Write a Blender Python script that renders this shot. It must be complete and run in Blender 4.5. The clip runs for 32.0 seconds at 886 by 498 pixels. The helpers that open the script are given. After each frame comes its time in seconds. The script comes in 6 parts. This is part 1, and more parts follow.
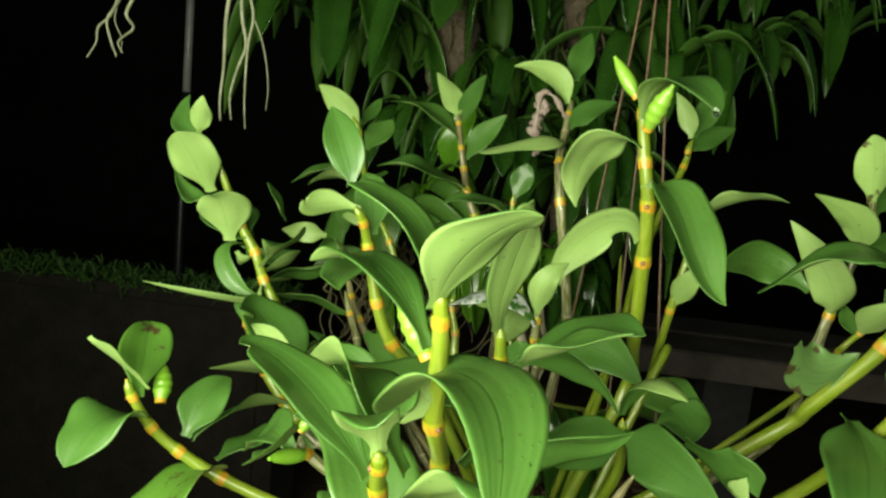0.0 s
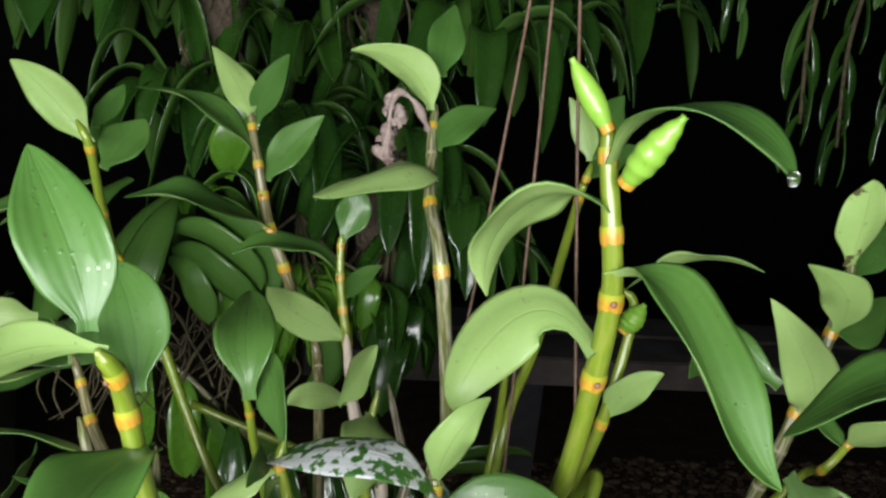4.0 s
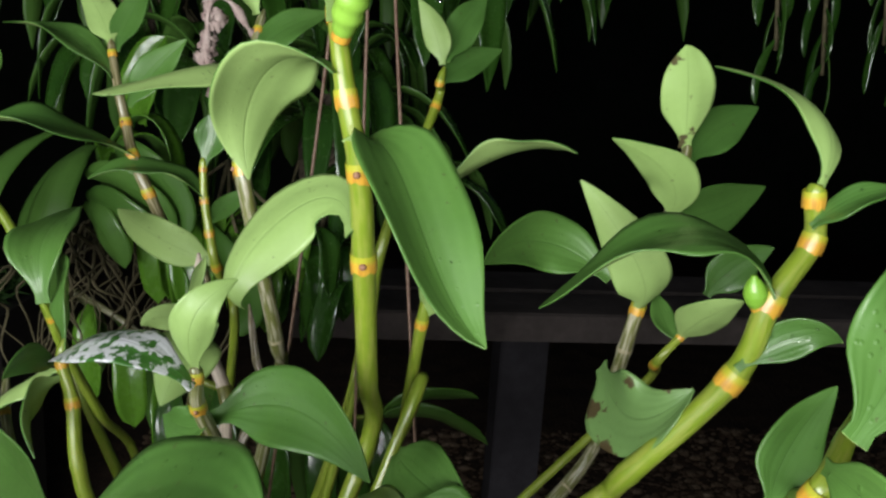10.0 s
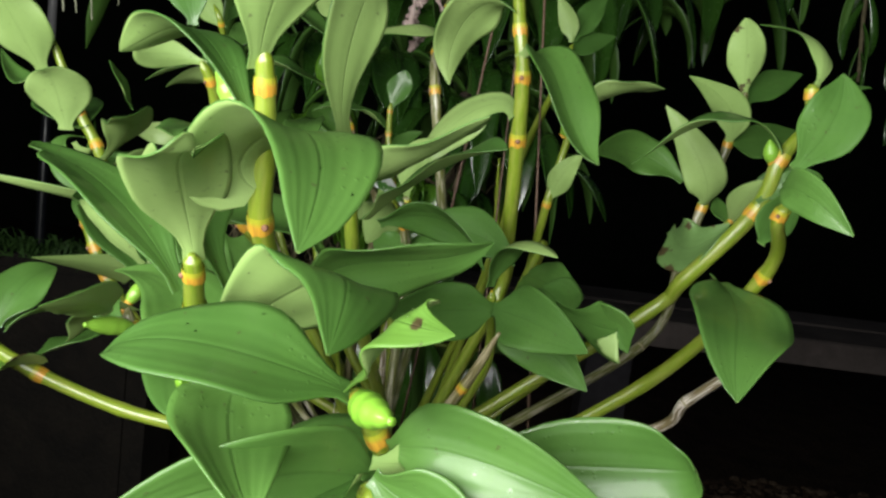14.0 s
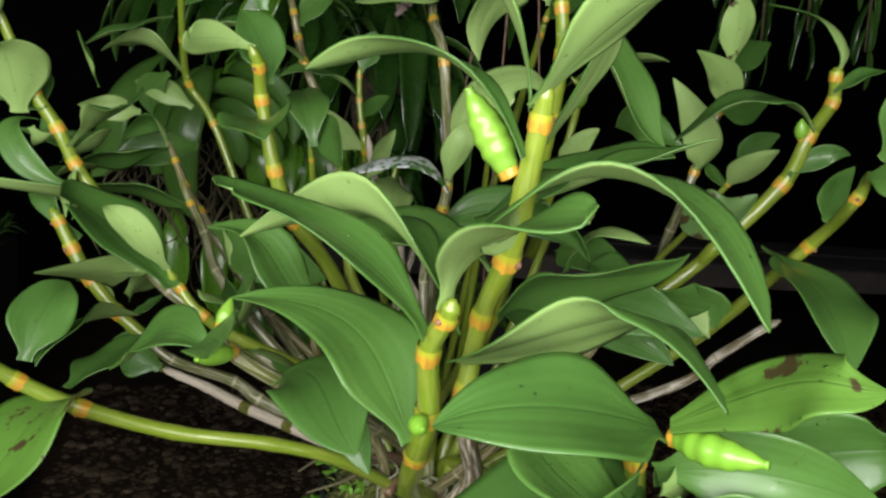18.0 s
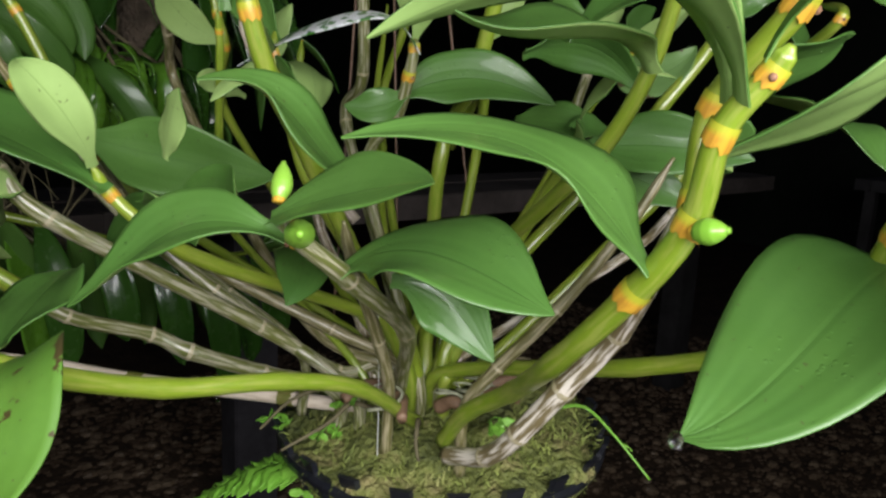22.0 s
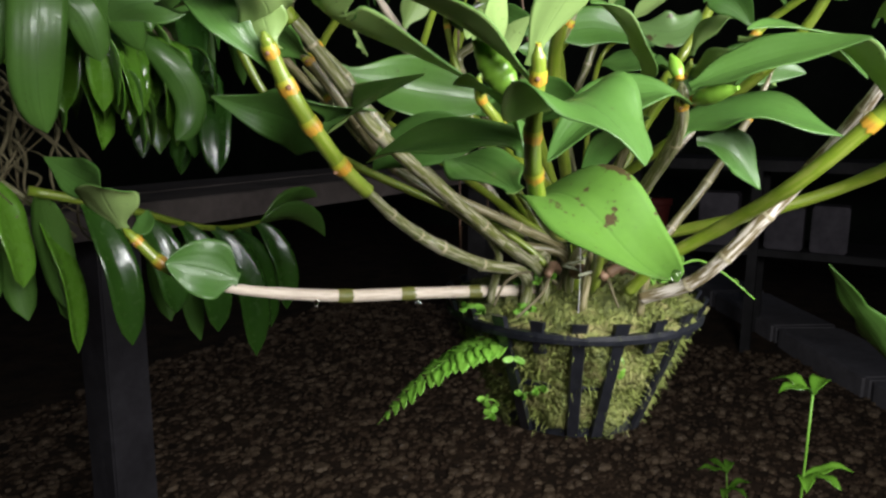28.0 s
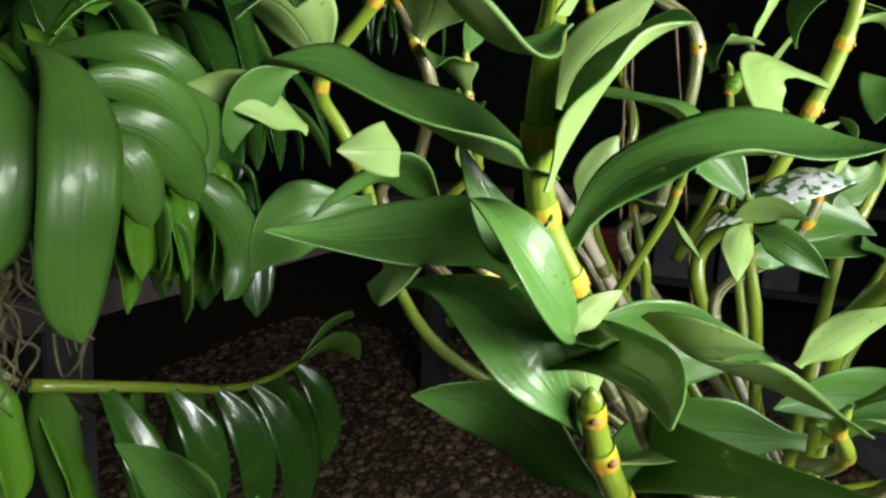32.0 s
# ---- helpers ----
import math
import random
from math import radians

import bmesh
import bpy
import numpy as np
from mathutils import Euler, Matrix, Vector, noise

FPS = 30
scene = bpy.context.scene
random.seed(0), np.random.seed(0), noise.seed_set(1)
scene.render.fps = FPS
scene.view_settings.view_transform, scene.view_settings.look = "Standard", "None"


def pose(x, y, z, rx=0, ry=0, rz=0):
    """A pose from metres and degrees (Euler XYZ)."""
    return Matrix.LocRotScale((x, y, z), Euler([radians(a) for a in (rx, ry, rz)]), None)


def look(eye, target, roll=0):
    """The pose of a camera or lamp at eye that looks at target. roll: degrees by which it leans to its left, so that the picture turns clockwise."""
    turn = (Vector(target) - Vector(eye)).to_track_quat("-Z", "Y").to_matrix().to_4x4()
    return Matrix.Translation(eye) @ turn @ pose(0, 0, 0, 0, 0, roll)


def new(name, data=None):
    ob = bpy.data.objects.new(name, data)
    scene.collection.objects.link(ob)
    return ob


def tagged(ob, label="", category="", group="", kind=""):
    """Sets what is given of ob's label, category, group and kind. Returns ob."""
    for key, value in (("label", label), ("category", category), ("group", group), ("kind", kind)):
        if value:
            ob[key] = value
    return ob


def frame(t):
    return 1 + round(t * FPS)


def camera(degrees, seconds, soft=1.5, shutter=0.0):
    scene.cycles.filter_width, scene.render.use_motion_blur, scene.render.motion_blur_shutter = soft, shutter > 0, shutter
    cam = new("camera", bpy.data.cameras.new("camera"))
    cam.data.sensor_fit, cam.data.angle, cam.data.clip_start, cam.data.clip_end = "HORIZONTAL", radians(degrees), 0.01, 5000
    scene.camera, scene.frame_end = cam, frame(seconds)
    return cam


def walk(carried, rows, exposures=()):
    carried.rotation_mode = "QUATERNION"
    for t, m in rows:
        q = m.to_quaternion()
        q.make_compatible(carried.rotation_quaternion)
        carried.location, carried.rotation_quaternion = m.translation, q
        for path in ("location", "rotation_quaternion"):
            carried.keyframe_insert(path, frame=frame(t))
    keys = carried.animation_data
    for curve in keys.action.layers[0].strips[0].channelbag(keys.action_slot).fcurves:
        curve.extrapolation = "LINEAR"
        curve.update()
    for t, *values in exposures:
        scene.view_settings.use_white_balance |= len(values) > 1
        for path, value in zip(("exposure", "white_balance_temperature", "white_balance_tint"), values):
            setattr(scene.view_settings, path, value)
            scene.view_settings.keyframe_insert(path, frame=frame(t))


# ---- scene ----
cam = camera(62.9, 32.0, soft=2.5)
PATH = [
    (0, (0.103, 0.018, 1.034), (-0.138, 1.983, 0.755), 5.6),
    (0.5, (0.124, 0.033, 1.037), (-0.225, 1.973, 0.695), 6.5),
    (1, (0.131, 0.056, 1.04), (-0.212, 1.986, 0.646), 7.3),
    (1.5, (0.112, 0.087, 1.05), (-0.112, 2.039, 0.678), 7.7),
    (2, (0.079, 0.124, 1.052), (0.09, 2.087, 0.672), 6.8),
    (2.5, (0.055, 0.148, 1.058), (0.247, 2.101, 0.673), 6.8),
    (3, (0.045, 0.168, 1.063), (0.383, 2.105, 0.699), 6.2),
    (3.5, (0.046, 0.186, 1.067), (0.469, 2.11, 0.716), 5.9),
    (4, (0.05, 0.205, 1.063), (0.494, 2.13, 0.748), 6.6),
    (4.5, (0.059, 0.221, 1.063), (0.573, 2.135, 0.787), 5.8),
    (6.5, (0.066, 0.21, 1.063), (0.52, 2.154, 0.937), 7.9),
    (7, (0.078, 0.199, 1.059), (0.508, 2.147, 0.911), 7.0),
    (7.5, (0.082, 0.185, 1.058), (0.508, 2.133, 0.909), 6.4),
    (8, (0.093, 0.17, 1.051), (0.494, 2.121, 0.873), 5.6),
    (8.5, (0.106, 0.168, 1.047), (0.491, 2.114, 0.79), 5.0),
    (9, (0.123, 0.18, 1.043), (0.488, 2.119, 0.716), 4.6),
    (9.5, (0.144, 0.188, 1.036), (0.454, 2.131, 0.679), 4.1),
    (10, (0.157, 0.192, 1.034), (0.451, 2.134, 0.66), 3.5),
    (10.5, (0.16, 0.187, 1.03), (0.49, 2.122, 0.646), 2.9),
    (11, (0.145, 0.166, 1.025), (0.546, 2.089, 0.648), 2.9),
    (11.5, (0.122, 0.146, 1.008), (0.5, 2.073, 0.627), 4.4),
    (12, (0.114, 0.124, 0.997), (0.428, 2.06, 0.608), 4.7),
    (12.5, (0.104, 0.096, 0.98), (0.386, 2.047, 0.642), 5.1),
    (13, (0.101, 0.076, 0.977), (0.324, 2.039, 0.671), 5.0),
    (13.5, (0.111, 0.058, 0.973), (0.237, 2.033, 0.687), 5.3),
    (14, (0.126, 0.043, 0.967), (0.166, 2.026, 0.713), 7.3),
    (14.5, (0.125, 0.036, 0.959), (0.067, 2.02, 0.713), 8.6),
    (15, (0.109, 0.028, 0.959), (0.064, 2.018, 0.762), 8.0),
    (15.5, (0.088, 0.017, 0.957), (0.216, 2.005, 0.785), 5.7),
    (17.5, (0.025, 0.058, 0.977), (0.484, 1.965, 0.585), 6.9),
    (18, (0.005, 0.068, 0.981), (0.552, 1.952, 0.592), 6.2),
    (18.5, (-0.01, 0.075, 0.976), (0.581, 1.944, 0.577), 6.2),
    (19, (-0.016, 0.075, 0.966), (0.599, 1.937, 0.574), 7.0),
    (19.5, (-0.022, 0.082, 0.954), (0.615, 1.934, 0.544), 8.0),
    (20, (-0.031, 0.085, 0.952), (0.597, 1.935, 0.525), 8.4),
    (20.5, (-0.038, 0.103, 0.942), (0.699, 1.913, 0.516), 6.5),
    (21, (-0.046, 0.126, 0.932), (0.933, 1.814, 0.495), 5.1),
    (21.5, (-0.068, 0.146, 0.927), (1.054, 1.75, 0.517), 3.5),
    (22, (-0.094, 0.171, 0.916), (1.178, 1.661, 0.517), 2.9),
    (22.5, (-0.11, 0.172, 0.92), (1.251, 1.584, 0.53), 2.9),
    (23, (-0.151, 0.174, 0.921), (1.309, 1.484, 0.533), 1.5),
    (23.5, (-0.202, 0.188, 0.928), (1.41, 1.302, 0.529), 0.7),
    (24, (-0.231, 0.195, 0.915), (1.436, 1.253, 0.602), 0.1),
    (24.5, (-0.24, 0.185, 0.896), (1.43, 1.27, 0.717), -0.2),
    (26.5, (-0.3, 0.224, 0.856), (1.458, 1.171, 0.739), -0.7),
    (27, (-0.302, 0.256, 0.852), (1.44, 1.206, 0.602), -0.7),
    (27.5, (-0.309, 0.27, 0.852), (1.431, 1.211, 0.553), -0.5),
    (28, (-0.321, 0.286, 0.869), (1.397, 1.247, 0.52), 0.2),
    (28.5, (-0.321, 0.296, 0.889), (1.407, 1.236, 0.526), 0.9),
    (29, (-0.318, 0.314, 0.9), (1.387, 1.3, 0.552), 1.4),
    (29.5, (-0.318, 0.328, 0.908), (1.357, 1.366, 0.566), 2.6),
    (30, (-0.311, 0.341, 0.92), (1.347, 1.404, 0.566), 3.4),
    (30.5, (-0.293, 0.362, 0.936), (1.399, 1.366, 0.576), 2.9),
    (31, (-0.289, 0.39, 0.95), (1.457, 1.303, 0.608), 2.4),
    (31.5, (-0.277, 0.433, 0.959), (1.513, 1.257, 0.612), 2.5),
    (32, (-0.261, 0.467, 0.967), (1.555, 1.229, 0.61), 2.6),
]
walk(cam, [(t, look(eye, target, roll)) for t, eye, target, roll in PATH], exposures=[(0, 0.1, 8300, -12), (1, 0.25, 8600, -14), (2, 0.2, 6400, -28), (3, 0.05, 6500, 10), (4, 0.1, 6500, 10), (7, -0.1, 6500, 10), (10, 0.15, 6500, 12), (12, 0.15, 6600, 6), (13, 0.0, 6700, 10), (15, -0.2, 6700, 10), (18, -0.45, 6700, 10), (20, -0.5, 6600, 12), (22, -0.15, 6550, 14), (24, 0.0, 6500, 16), (26.5, 0.12, 6520, 15), (27, 0.28, 6530, 15), (28, 0.48, 6550, 14), (30, 0.50, 6650, 10), (31, 0.72, 6800, 4), (32, 0.86, 6800, 2)])

# ---- light: a hand torch held beside the viewer at night ----
world = bpy.data.worlds.new("night")
scene.world = world
world.use_nodes = True
world.node_tree.nodes["Background"].inputs[0].default_value = (0.10, 0.13, 0.18, 1)
world.node_tree.nodes["Background"].inputs[1].default_value = 0.10
torch_data = bpy.data.lights.new("torch", "AREA")
torch_data.shape, torch_data.size, torch_data.size_y, torch_data.energy = "ELLIPSE", 0.90, 0.26, 12.0
torch_data.color = (0.97, 1.0, 0.98)
torch = new("torch", torch_data)
torch.matrix_world = look((-0.13, -0.09, 1.03), (0.07, 0.46, 0.89))


# ---- materials ----
def nodes_of(name):
    m = bpy.data.materials.new(name)
    m.use_nodes = True
    t = m.node_tree
    return m, t.nodes, t.links, t.nodes["Principled BSDF"]


def node(ns, kind, **values):
    n = ns.new(kind)
    for key, v in values.items():
        n.inputs[key.replace("_", " ")].default_value = v
    return n


def ramp(ns, stops):
    n = ns.new("ShaderNodeValToRGB")
    e = n.color_ramp.elements
    while len(e) < len(stops):
        e.new(0.5)
    for k, (p, c) in enumerate(stops):
        e[k].position, e[k].color = p, (*c, 1)
    return n


def mix(ns, ls, fac, a, b, blend="MIX"):
    n = ns.new("ShaderNodeMix")
    n.data_type, n.blend_type = "RGBA", blend
    for sock, v in ((n.inputs[0], fac), (n.inputs[6], a), (n.inputs[7], b)):
        if isinstance(v, (int, float)):
            sock.default_value = v
        elif isinstance(v, tuple):
            sock.default_value = (*v, 1)
        else:
            ls.new(v, sock)
    return n.outputs[2]


def math_node(ns, ls, op, a, b=0.0, c=0.0):
    n = ns.new("ShaderNodeMath")
    n.operation = op
    for k, v in enumerate((a, b, c)):
        if isinstance(v, (int, float)):
            n.inputs[k].default_value = v
        else:
            ls.new(v, n.inputs[k])
    return n.outputs[0]


def bump(ns, ls, bsdf, height, strength, distance):
    b = ns.new("ShaderNodeBump")
    b.inputs["Strength"].default_value, b.inputs["Distance"].default_value = strength, distance
    ls.new(height, b.inputs["Height"])
    ls.new(b.outputs[0], bsdf.inputs["Normal"])
    return b


def leaf_material(name, dark, light, rough, coat, stain="", thru=0.12, wet=0.25, ribs=1.0):
    """Blade: base tone that varies along and between leaves, parallel veins, a midrib line and blemishes."""
    m, ns, ls, bsdf = nodes_of(name)
    uv = ns.new("ShaderNodeUVMap")
    sep = ns.new("ShaderNodeSeparateXYZ")
    ls.new(uv.outputs[0], sep.inputs[0])
    u, v = sep.outputs[0], sep.outputs[1]
    obj = ns.new("ShaderNodeObjectInfo")
    co = ns.new("ShaderNodeTexCoord").outputs["Object"]
    big = node(ns, "ShaderNodeTexNoise", Scale=38.0, Detail=3.0)
    fine = node(ns, "ShaderNodeTexNoise", Scale=420.0, Detail=3.0)
    ls.new(co, big.inputs["Vector"])
    ls.new(co, fine.inputs["Vector"])
    blend = math_node(ns, ls, "MULTIPLY_ADD", big.outputs[0], 0.75, math_node(ns, ls, "MULTIPLY_ADD", obj.outputs["Random"], 0.5, -0.12))
    colour = mix(ns, ls, blend, dark, light)
    colour = mix(ns, ls, math_node(ns, ls, "MULTIPLY", fine.outputs[0], 0.22), colour, tuple(0.55 * c for c in dark))
    across = math_node(ns, ls, "ABSOLUTE", math_node(ns, ls, "SUBTRACT", v, 0.5))
    rib = math_node(ns, ls, "SUBTRACT", 1.0, math_node(ns, ls, "MULTIPLY", across, 34.0))
    rib = math_node(ns, ls, "MAXIMUM", rib, 0.0)
    colour = mix(ns, ls, math_node(ns, ls, "MULTIPLY", rib, 0.18), colour, tuple(0.5 * c for c in dark))
    wave = math_node(ns, ls, "SINE", math_node(ns, ls, "MULTIPLY", v, 50.0))
    colour = mix(ns, ls, math_node(ns, ls, "MULTIPLY_ADD", wave, 0.03 * ribs, 0.03), colour, light)
    fleck = math_node(ns, ls, "MULTIPLY", math_node(ns, ls, "GREATER_THAN", fine.outputs[0], 0.71), 0.55)
    colour = mix(ns, ls, fleck, colour, (0.06, 0.045, 0.02))
    if stain:
        # "lime" turns irregular patches of the blade near white
        spot = node(ns, "ShaderNodeTexNoise", Scale={"spots": 110.0, "blotch": 90.0, "lime": 210.0}[stain], Detail=4.0, Roughness=0.6)
        ls.new(co, spot.inputs["Vector"])
        where = node(ns, "ShaderNodeTexNoise", Scale=24.0, Detail=1.0)
        ls.new(co, where.inputs["Vector"])
        cut = {"spots": 0.555, "blotch": 0.615, "lime": 0.49}[stain]
        k = math_node(ns, ls, "MULTIPLY_ADD", where.outputs[0], 0.30, math_node(ns, ls, "SUBTRACT", spot.outputs[0], 0.15 + cut))
        k = math_node(ns, ls, "MULTIPLY", k, 26.0)
        k = math_node(ns, ls, "MINIMUM", math_node(ns, ls, "MAXIMUM", k, 0.0), 0.9)
        colour = mix(ns, ls, k, colour, (0.62, 0.62, 0.66) if stain == "lime" else (0.05, 0.022, 0.012))
    ls.new(colour, bsdf.inputs["Base Color"])
    rn = node(ns, "ShaderNodeTexNoise", Scale=130.0, Detail=2.0)
    ls.new(co, rn.inputs["Vector"])
    ls.new(math_node(ns, ls, "MULTIPLY_ADD", rn.outputs[0], 0.25, rough - 0.12), bsdf.inputs["Roughness"])
    bsdf.inputs["Coat Weight"].default_value, bsdf.inputs["Coat Roughness"].default_value = coat, 0.08
    h = math_node(ns, ls, "MULTIPLY_ADD", wave, 0.30 * ribs, math_node(ns, ls, "MULTIPLY", fine.outputs[0], 0.45))
    h = math_node(ns, ls, "MULTIPLY_ADD", rib, -2.0, h)
    drops = node(ns, "ShaderNodeTexVoronoi", Scale=330.0)
    ls.new(co, drops.inputs["Vector"])
    bead = math_node(ns, ls, "MAXIMUM", math_node(ns, ls, "SUBTRACT", 0.22, drops.outputs["Distance"]), 0.0)
    bead = math_node(ns, ls, "MULTIPLY", bead, math_node(ns, ls, "GREATER_THAN", big.outputs[0], 0.52))
    h = math_node(ns, ls, "MULTIPLY_ADD", bead, 14.0 * wet, h)
    film = math_node(ns, ls, "MULTIPLY", math_node(ns, ls, "GREATER_THAN", bead, 0.01), min(0.9, 0.8 * wet))
    ls.new(math_node(ns, ls, "MINIMUM", math_node(ns, ls, "ADD", film, coat), 1.0), bsdf.inputs["Coat Weight"])
    bump(ns, ls, bsdf, h, 0.30, 0.00030)
    out = ns["Material Output"]
    tr = ns.new("ShaderNodeBsdfTranslucent")
    ls.new(colour, tr.inputs[0])
    mx = ns.new("ShaderNodeMixShader")
    mx.inputs[0].default_value = thru
    ls.new(bsdf.outputs[0], mx.inputs[1])
    ls.new(tr.outputs[0], mx.inputs[2])
    ls.new(mx.outputs[0], out.inputs[0])
    return m


def rough_material(name, a, b, scale, rough=0.7, relief=0.4, depth=0.002, detail=6.0, spec=0.4, third=None):
    """Two tones mixed by noise, with relief; for bark, moss, stone and earth."""
    m, ns, ls, bsdf = nodes_of(name)
    co = ns.new("ShaderNodeTexCoord").outputs["Object"]
    n1 = node(ns, "ShaderNodeTexNoise", Scale=scale, Detail=detail, Roughness=0.65)
    n2 = node(ns, "ShaderNodeTexNoise", Scale=scale * 7, Detail=3.0)
    ls.new(co, n1.inputs["Vector"])
    ls.new(co, n2.inputs["Vector"])
    stops = [(0.32, a), (0.68, b)] if third is None else [(0.3, a), (0.52, b), (0.72, third)]
    r = ramp(ns, stops)
    ls.new(n1.outputs[0], r.inputs[0])
    colour = mix(ns, ls, math_node(ns, ls, "MULTIPLY", n2.outputs[0], 0.5), r.outputs[0], tuple(0.35 * c for c in a))
    ls.new(colour, bsdf.inputs["Base Color"])
    bsdf.inputs["Roughness"].default_value, bsdf.inputs["Specular IOR Level"].default_value = rough, spec
    bump(ns, ls, bsdf, math_node(ns, ls, "ADD", n1.outputs[0], n2.outputs[0]), relief, depth)
    return m


def cane_material(name, a, b, streak, streak_amount, rough, coat):
    """Stem skin: tone along the length, fine fibres that run along it, dry sheath streaks."""
    m, ns, ls, bsdf = nodes_of(name)
    uv = ns.new("ShaderNodeUVMap")
    obj = ns.new("ShaderNodeObjectInfo")
    mp = ns.new("ShaderNodeMapping")
    mp.inputs["Scale"].default_value = (15.0, 3.0, 1.0)
    ls.new(uv.outputs[0], mp.inputs[0])
    n1 = node(ns, "ShaderNodeTexNoise", Scale=1.0, Detail=5.0)
    ls.new(mp.outputs[0], n1.inputs["Vector"])
    mp2 = ns.new("ShaderNodeMapping")
    mp2.inputs["Scale"].default_value = (5.0, 9.0, 1.0)
    ls.new(uv.outputs[0], mp2.inputs[0])
    n2 = node(ns, "ShaderNodeTexNoise", Scale=1.0, Detail=4.0)
    ls.new(mp2.outputs[0], n2.inputs["Vector"])
    colour = mix(ns, ls, math_node(ns, ls, "MULTIPLY_ADD", obj.outputs["Random"], 0.3, math_node(ns, ls, "MULTIPLY", n2.outputs[0], 0.7)), a, b)
    k = math_node(ns, ls, "MULTIPLY", math_node(ns, ls, "SUBTRACT", n1.outputs[0], 0.47), 9.0)
    k = math_node(ns, ls, "MULTIPLY", math_node(ns, ls, "MINIMUM", math_node(ns, ls, "MAXIMUM", k, 0.0), 1.0), streak_amount)
    colour = mix(ns, ls, k, colour, streak)
    ls.new(colour, bsdf.inputs["Base Color"])
    bsdf.inputs["Roughness"].default_value = rough
    bsdf.inputs["Coat Weight"].default_value, bsdf.inputs["Coat Roughness"].default_value = coat, 0.18
    bump(ns, ls, bsdf, n1.outputs[0], 0.5, 0.0005)
    return m


M_UP = leaf_material("leaf_upper", (0.046, 0.128, 0.022), (0.105, 0.232, 0.045), 0.46, 0.22, thru=0.24, wet=1.0, ribs=0.9)
M_UP_STAIN = leaf_material("leaf_upper_blotched", (0.060, 0.160, 0.020), (0.125, 0.265, 0.038), 0.50, 0.10, "blotch", thru=0.24, ribs=0.5)
M_UP_SPOT = leaf_material("leaf_upper_spotted", (0.085, 0.170, 0.045), (0.140, 0.250, 0.080), 0.45, 0.15, "spots")
M_UP_WHITE = leaf_material("leaf_upper_white_patched", (0.030, 0.110, 0.018), (0.055, 0.170, 0.025), 0.34, 0.3, "lime")
M_UNDER = leaf_material("leaf_underside", (0.235, 0.375, 0.105), (0.330, 0.470, 0.160), 0.48, 0.08, thru=0.22, ribs=0.12)
M_UNDER_STAIN = leaf_material("leaf_underside_blotched", (0.235, 0.375, 0.105), (0.330, 0.470, 0.160), 0.48, 0.08, "blotch", ribs=0.12)
# M_FAR and M_DIM: one strap leaf; M_DIM has weak torchlight in its colour
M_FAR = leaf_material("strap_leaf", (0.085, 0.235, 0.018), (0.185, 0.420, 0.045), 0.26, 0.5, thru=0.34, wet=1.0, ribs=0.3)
M_DIM = leaf_material("strap_leaf_dimmed", (0.014, 0.052, 0.007), (0.040, 0.115, 0.015), 0.24, 0.6, wet=2.0, ribs=0.3)
M_FAR_UNDER = leaf_material("strap_leaf_underside", (0.06, 0.16, 0.026), (0.12, 0.26, 0.05), 0.36, 0.25, thru=0.3)
M_BUD = leaf_material("bud_skin", (0.15, 0.36, 0.026), (0.28, 0.49, 0.070), 0.34, 0.25)
M_CANE = cane_material("cane_green", (0.095, 0.170, 0.010), (0.21, 0.27, 0.024), (0.34, 0.31, 0.10), 0.25, 0.32, 0.4)
M_SHEATH = cane_material("cane_sheathed", (0.070, 0.085, 0.018), (0.14, 0.145, 0.042), (0.44, 0.40, 0.32), 0.6, 0.34, 0.4)
M_OLD = cane_material("cane_old", (0.065, 0.068, 0.020), (0.145, 0.125, 0.048), (0.36, 0.31, 0.21), 0.6, 0.38, 0.3)
M_PAPER = cane_material("cane_papery", (0.085, 0.070, 0.028), (0.20, 0.155, 0.08), (0.66, 0.60, 0.53), 0.95, 0.45, 0.2)
M_BARE = cane_material("cane_bleached", (0.52, 0.44, 0.36), (0.66, 0.57, 0.48), (0.36, 0.27, 0.18), 0.45, 0.6, 0.05)
M_BAND = cane_material("sheath_band", (0.42, 0.20, 0.014), (0.60, 0.36, 0.045), (0.26, 0.11, 0.02), 0.5, 0.38, 0.25)
band_ns, band_ls = M_BAND.node_tree.nodes, M_BAND.node_tree.links
band_bsdf = band_ns["Principled BSDF"]
band_uv = band_ns.new("ShaderNodeSeparateXYZ")
band_ls.new(band_ns.new("ShaderNodeUVMap").outputs[0], band_uv.inputs[0])
band_fade = math_node(band_ns, band_ls, "MULTIPLY_ADD", band_uv.outputs[1], -16.0, 0.10)
band_fade = math_node(band_ns, band_ls, "MINIMUM", math_node(band_ns, band_ls, "MAXIMUM", band_fade, 0.0), 0.85)
band_ls.new(mix(band_ns, band_ls, band_fade, band_bsdf.inputs["Base Color"].links[0].from_socket, (0.30, 0.34, 0.025)), band_bsdf.inputs["Base Color"])
M_DARKBAND = cane_material("cane_dark_band", (0.07, 0.08, 0.012), (0.13, 0.14, 0.02), (0.25, 0.2, 0.1), 0.3, 0.45, 0.1)
M_SCAR = rough_material("leaf_scar", (0.16, 0.06, 0.03), (0.35, 0.20, 0.12), 600, 0.7, 0.3, 0.0004)
M_WITHER = rough_material("withered_flower", (0.16, 0.10, 0.09), (0.42, 0.34, 0.31), 160, 0.85, 0.6, 0.001)
M_MOSS = rough_material("moss", (0.026, 0.036, 0.010), (0.15, 0.17, 0.036), 38, 0.7, 1.0, 0.006, third=(0.28, 0.22, 0.10))
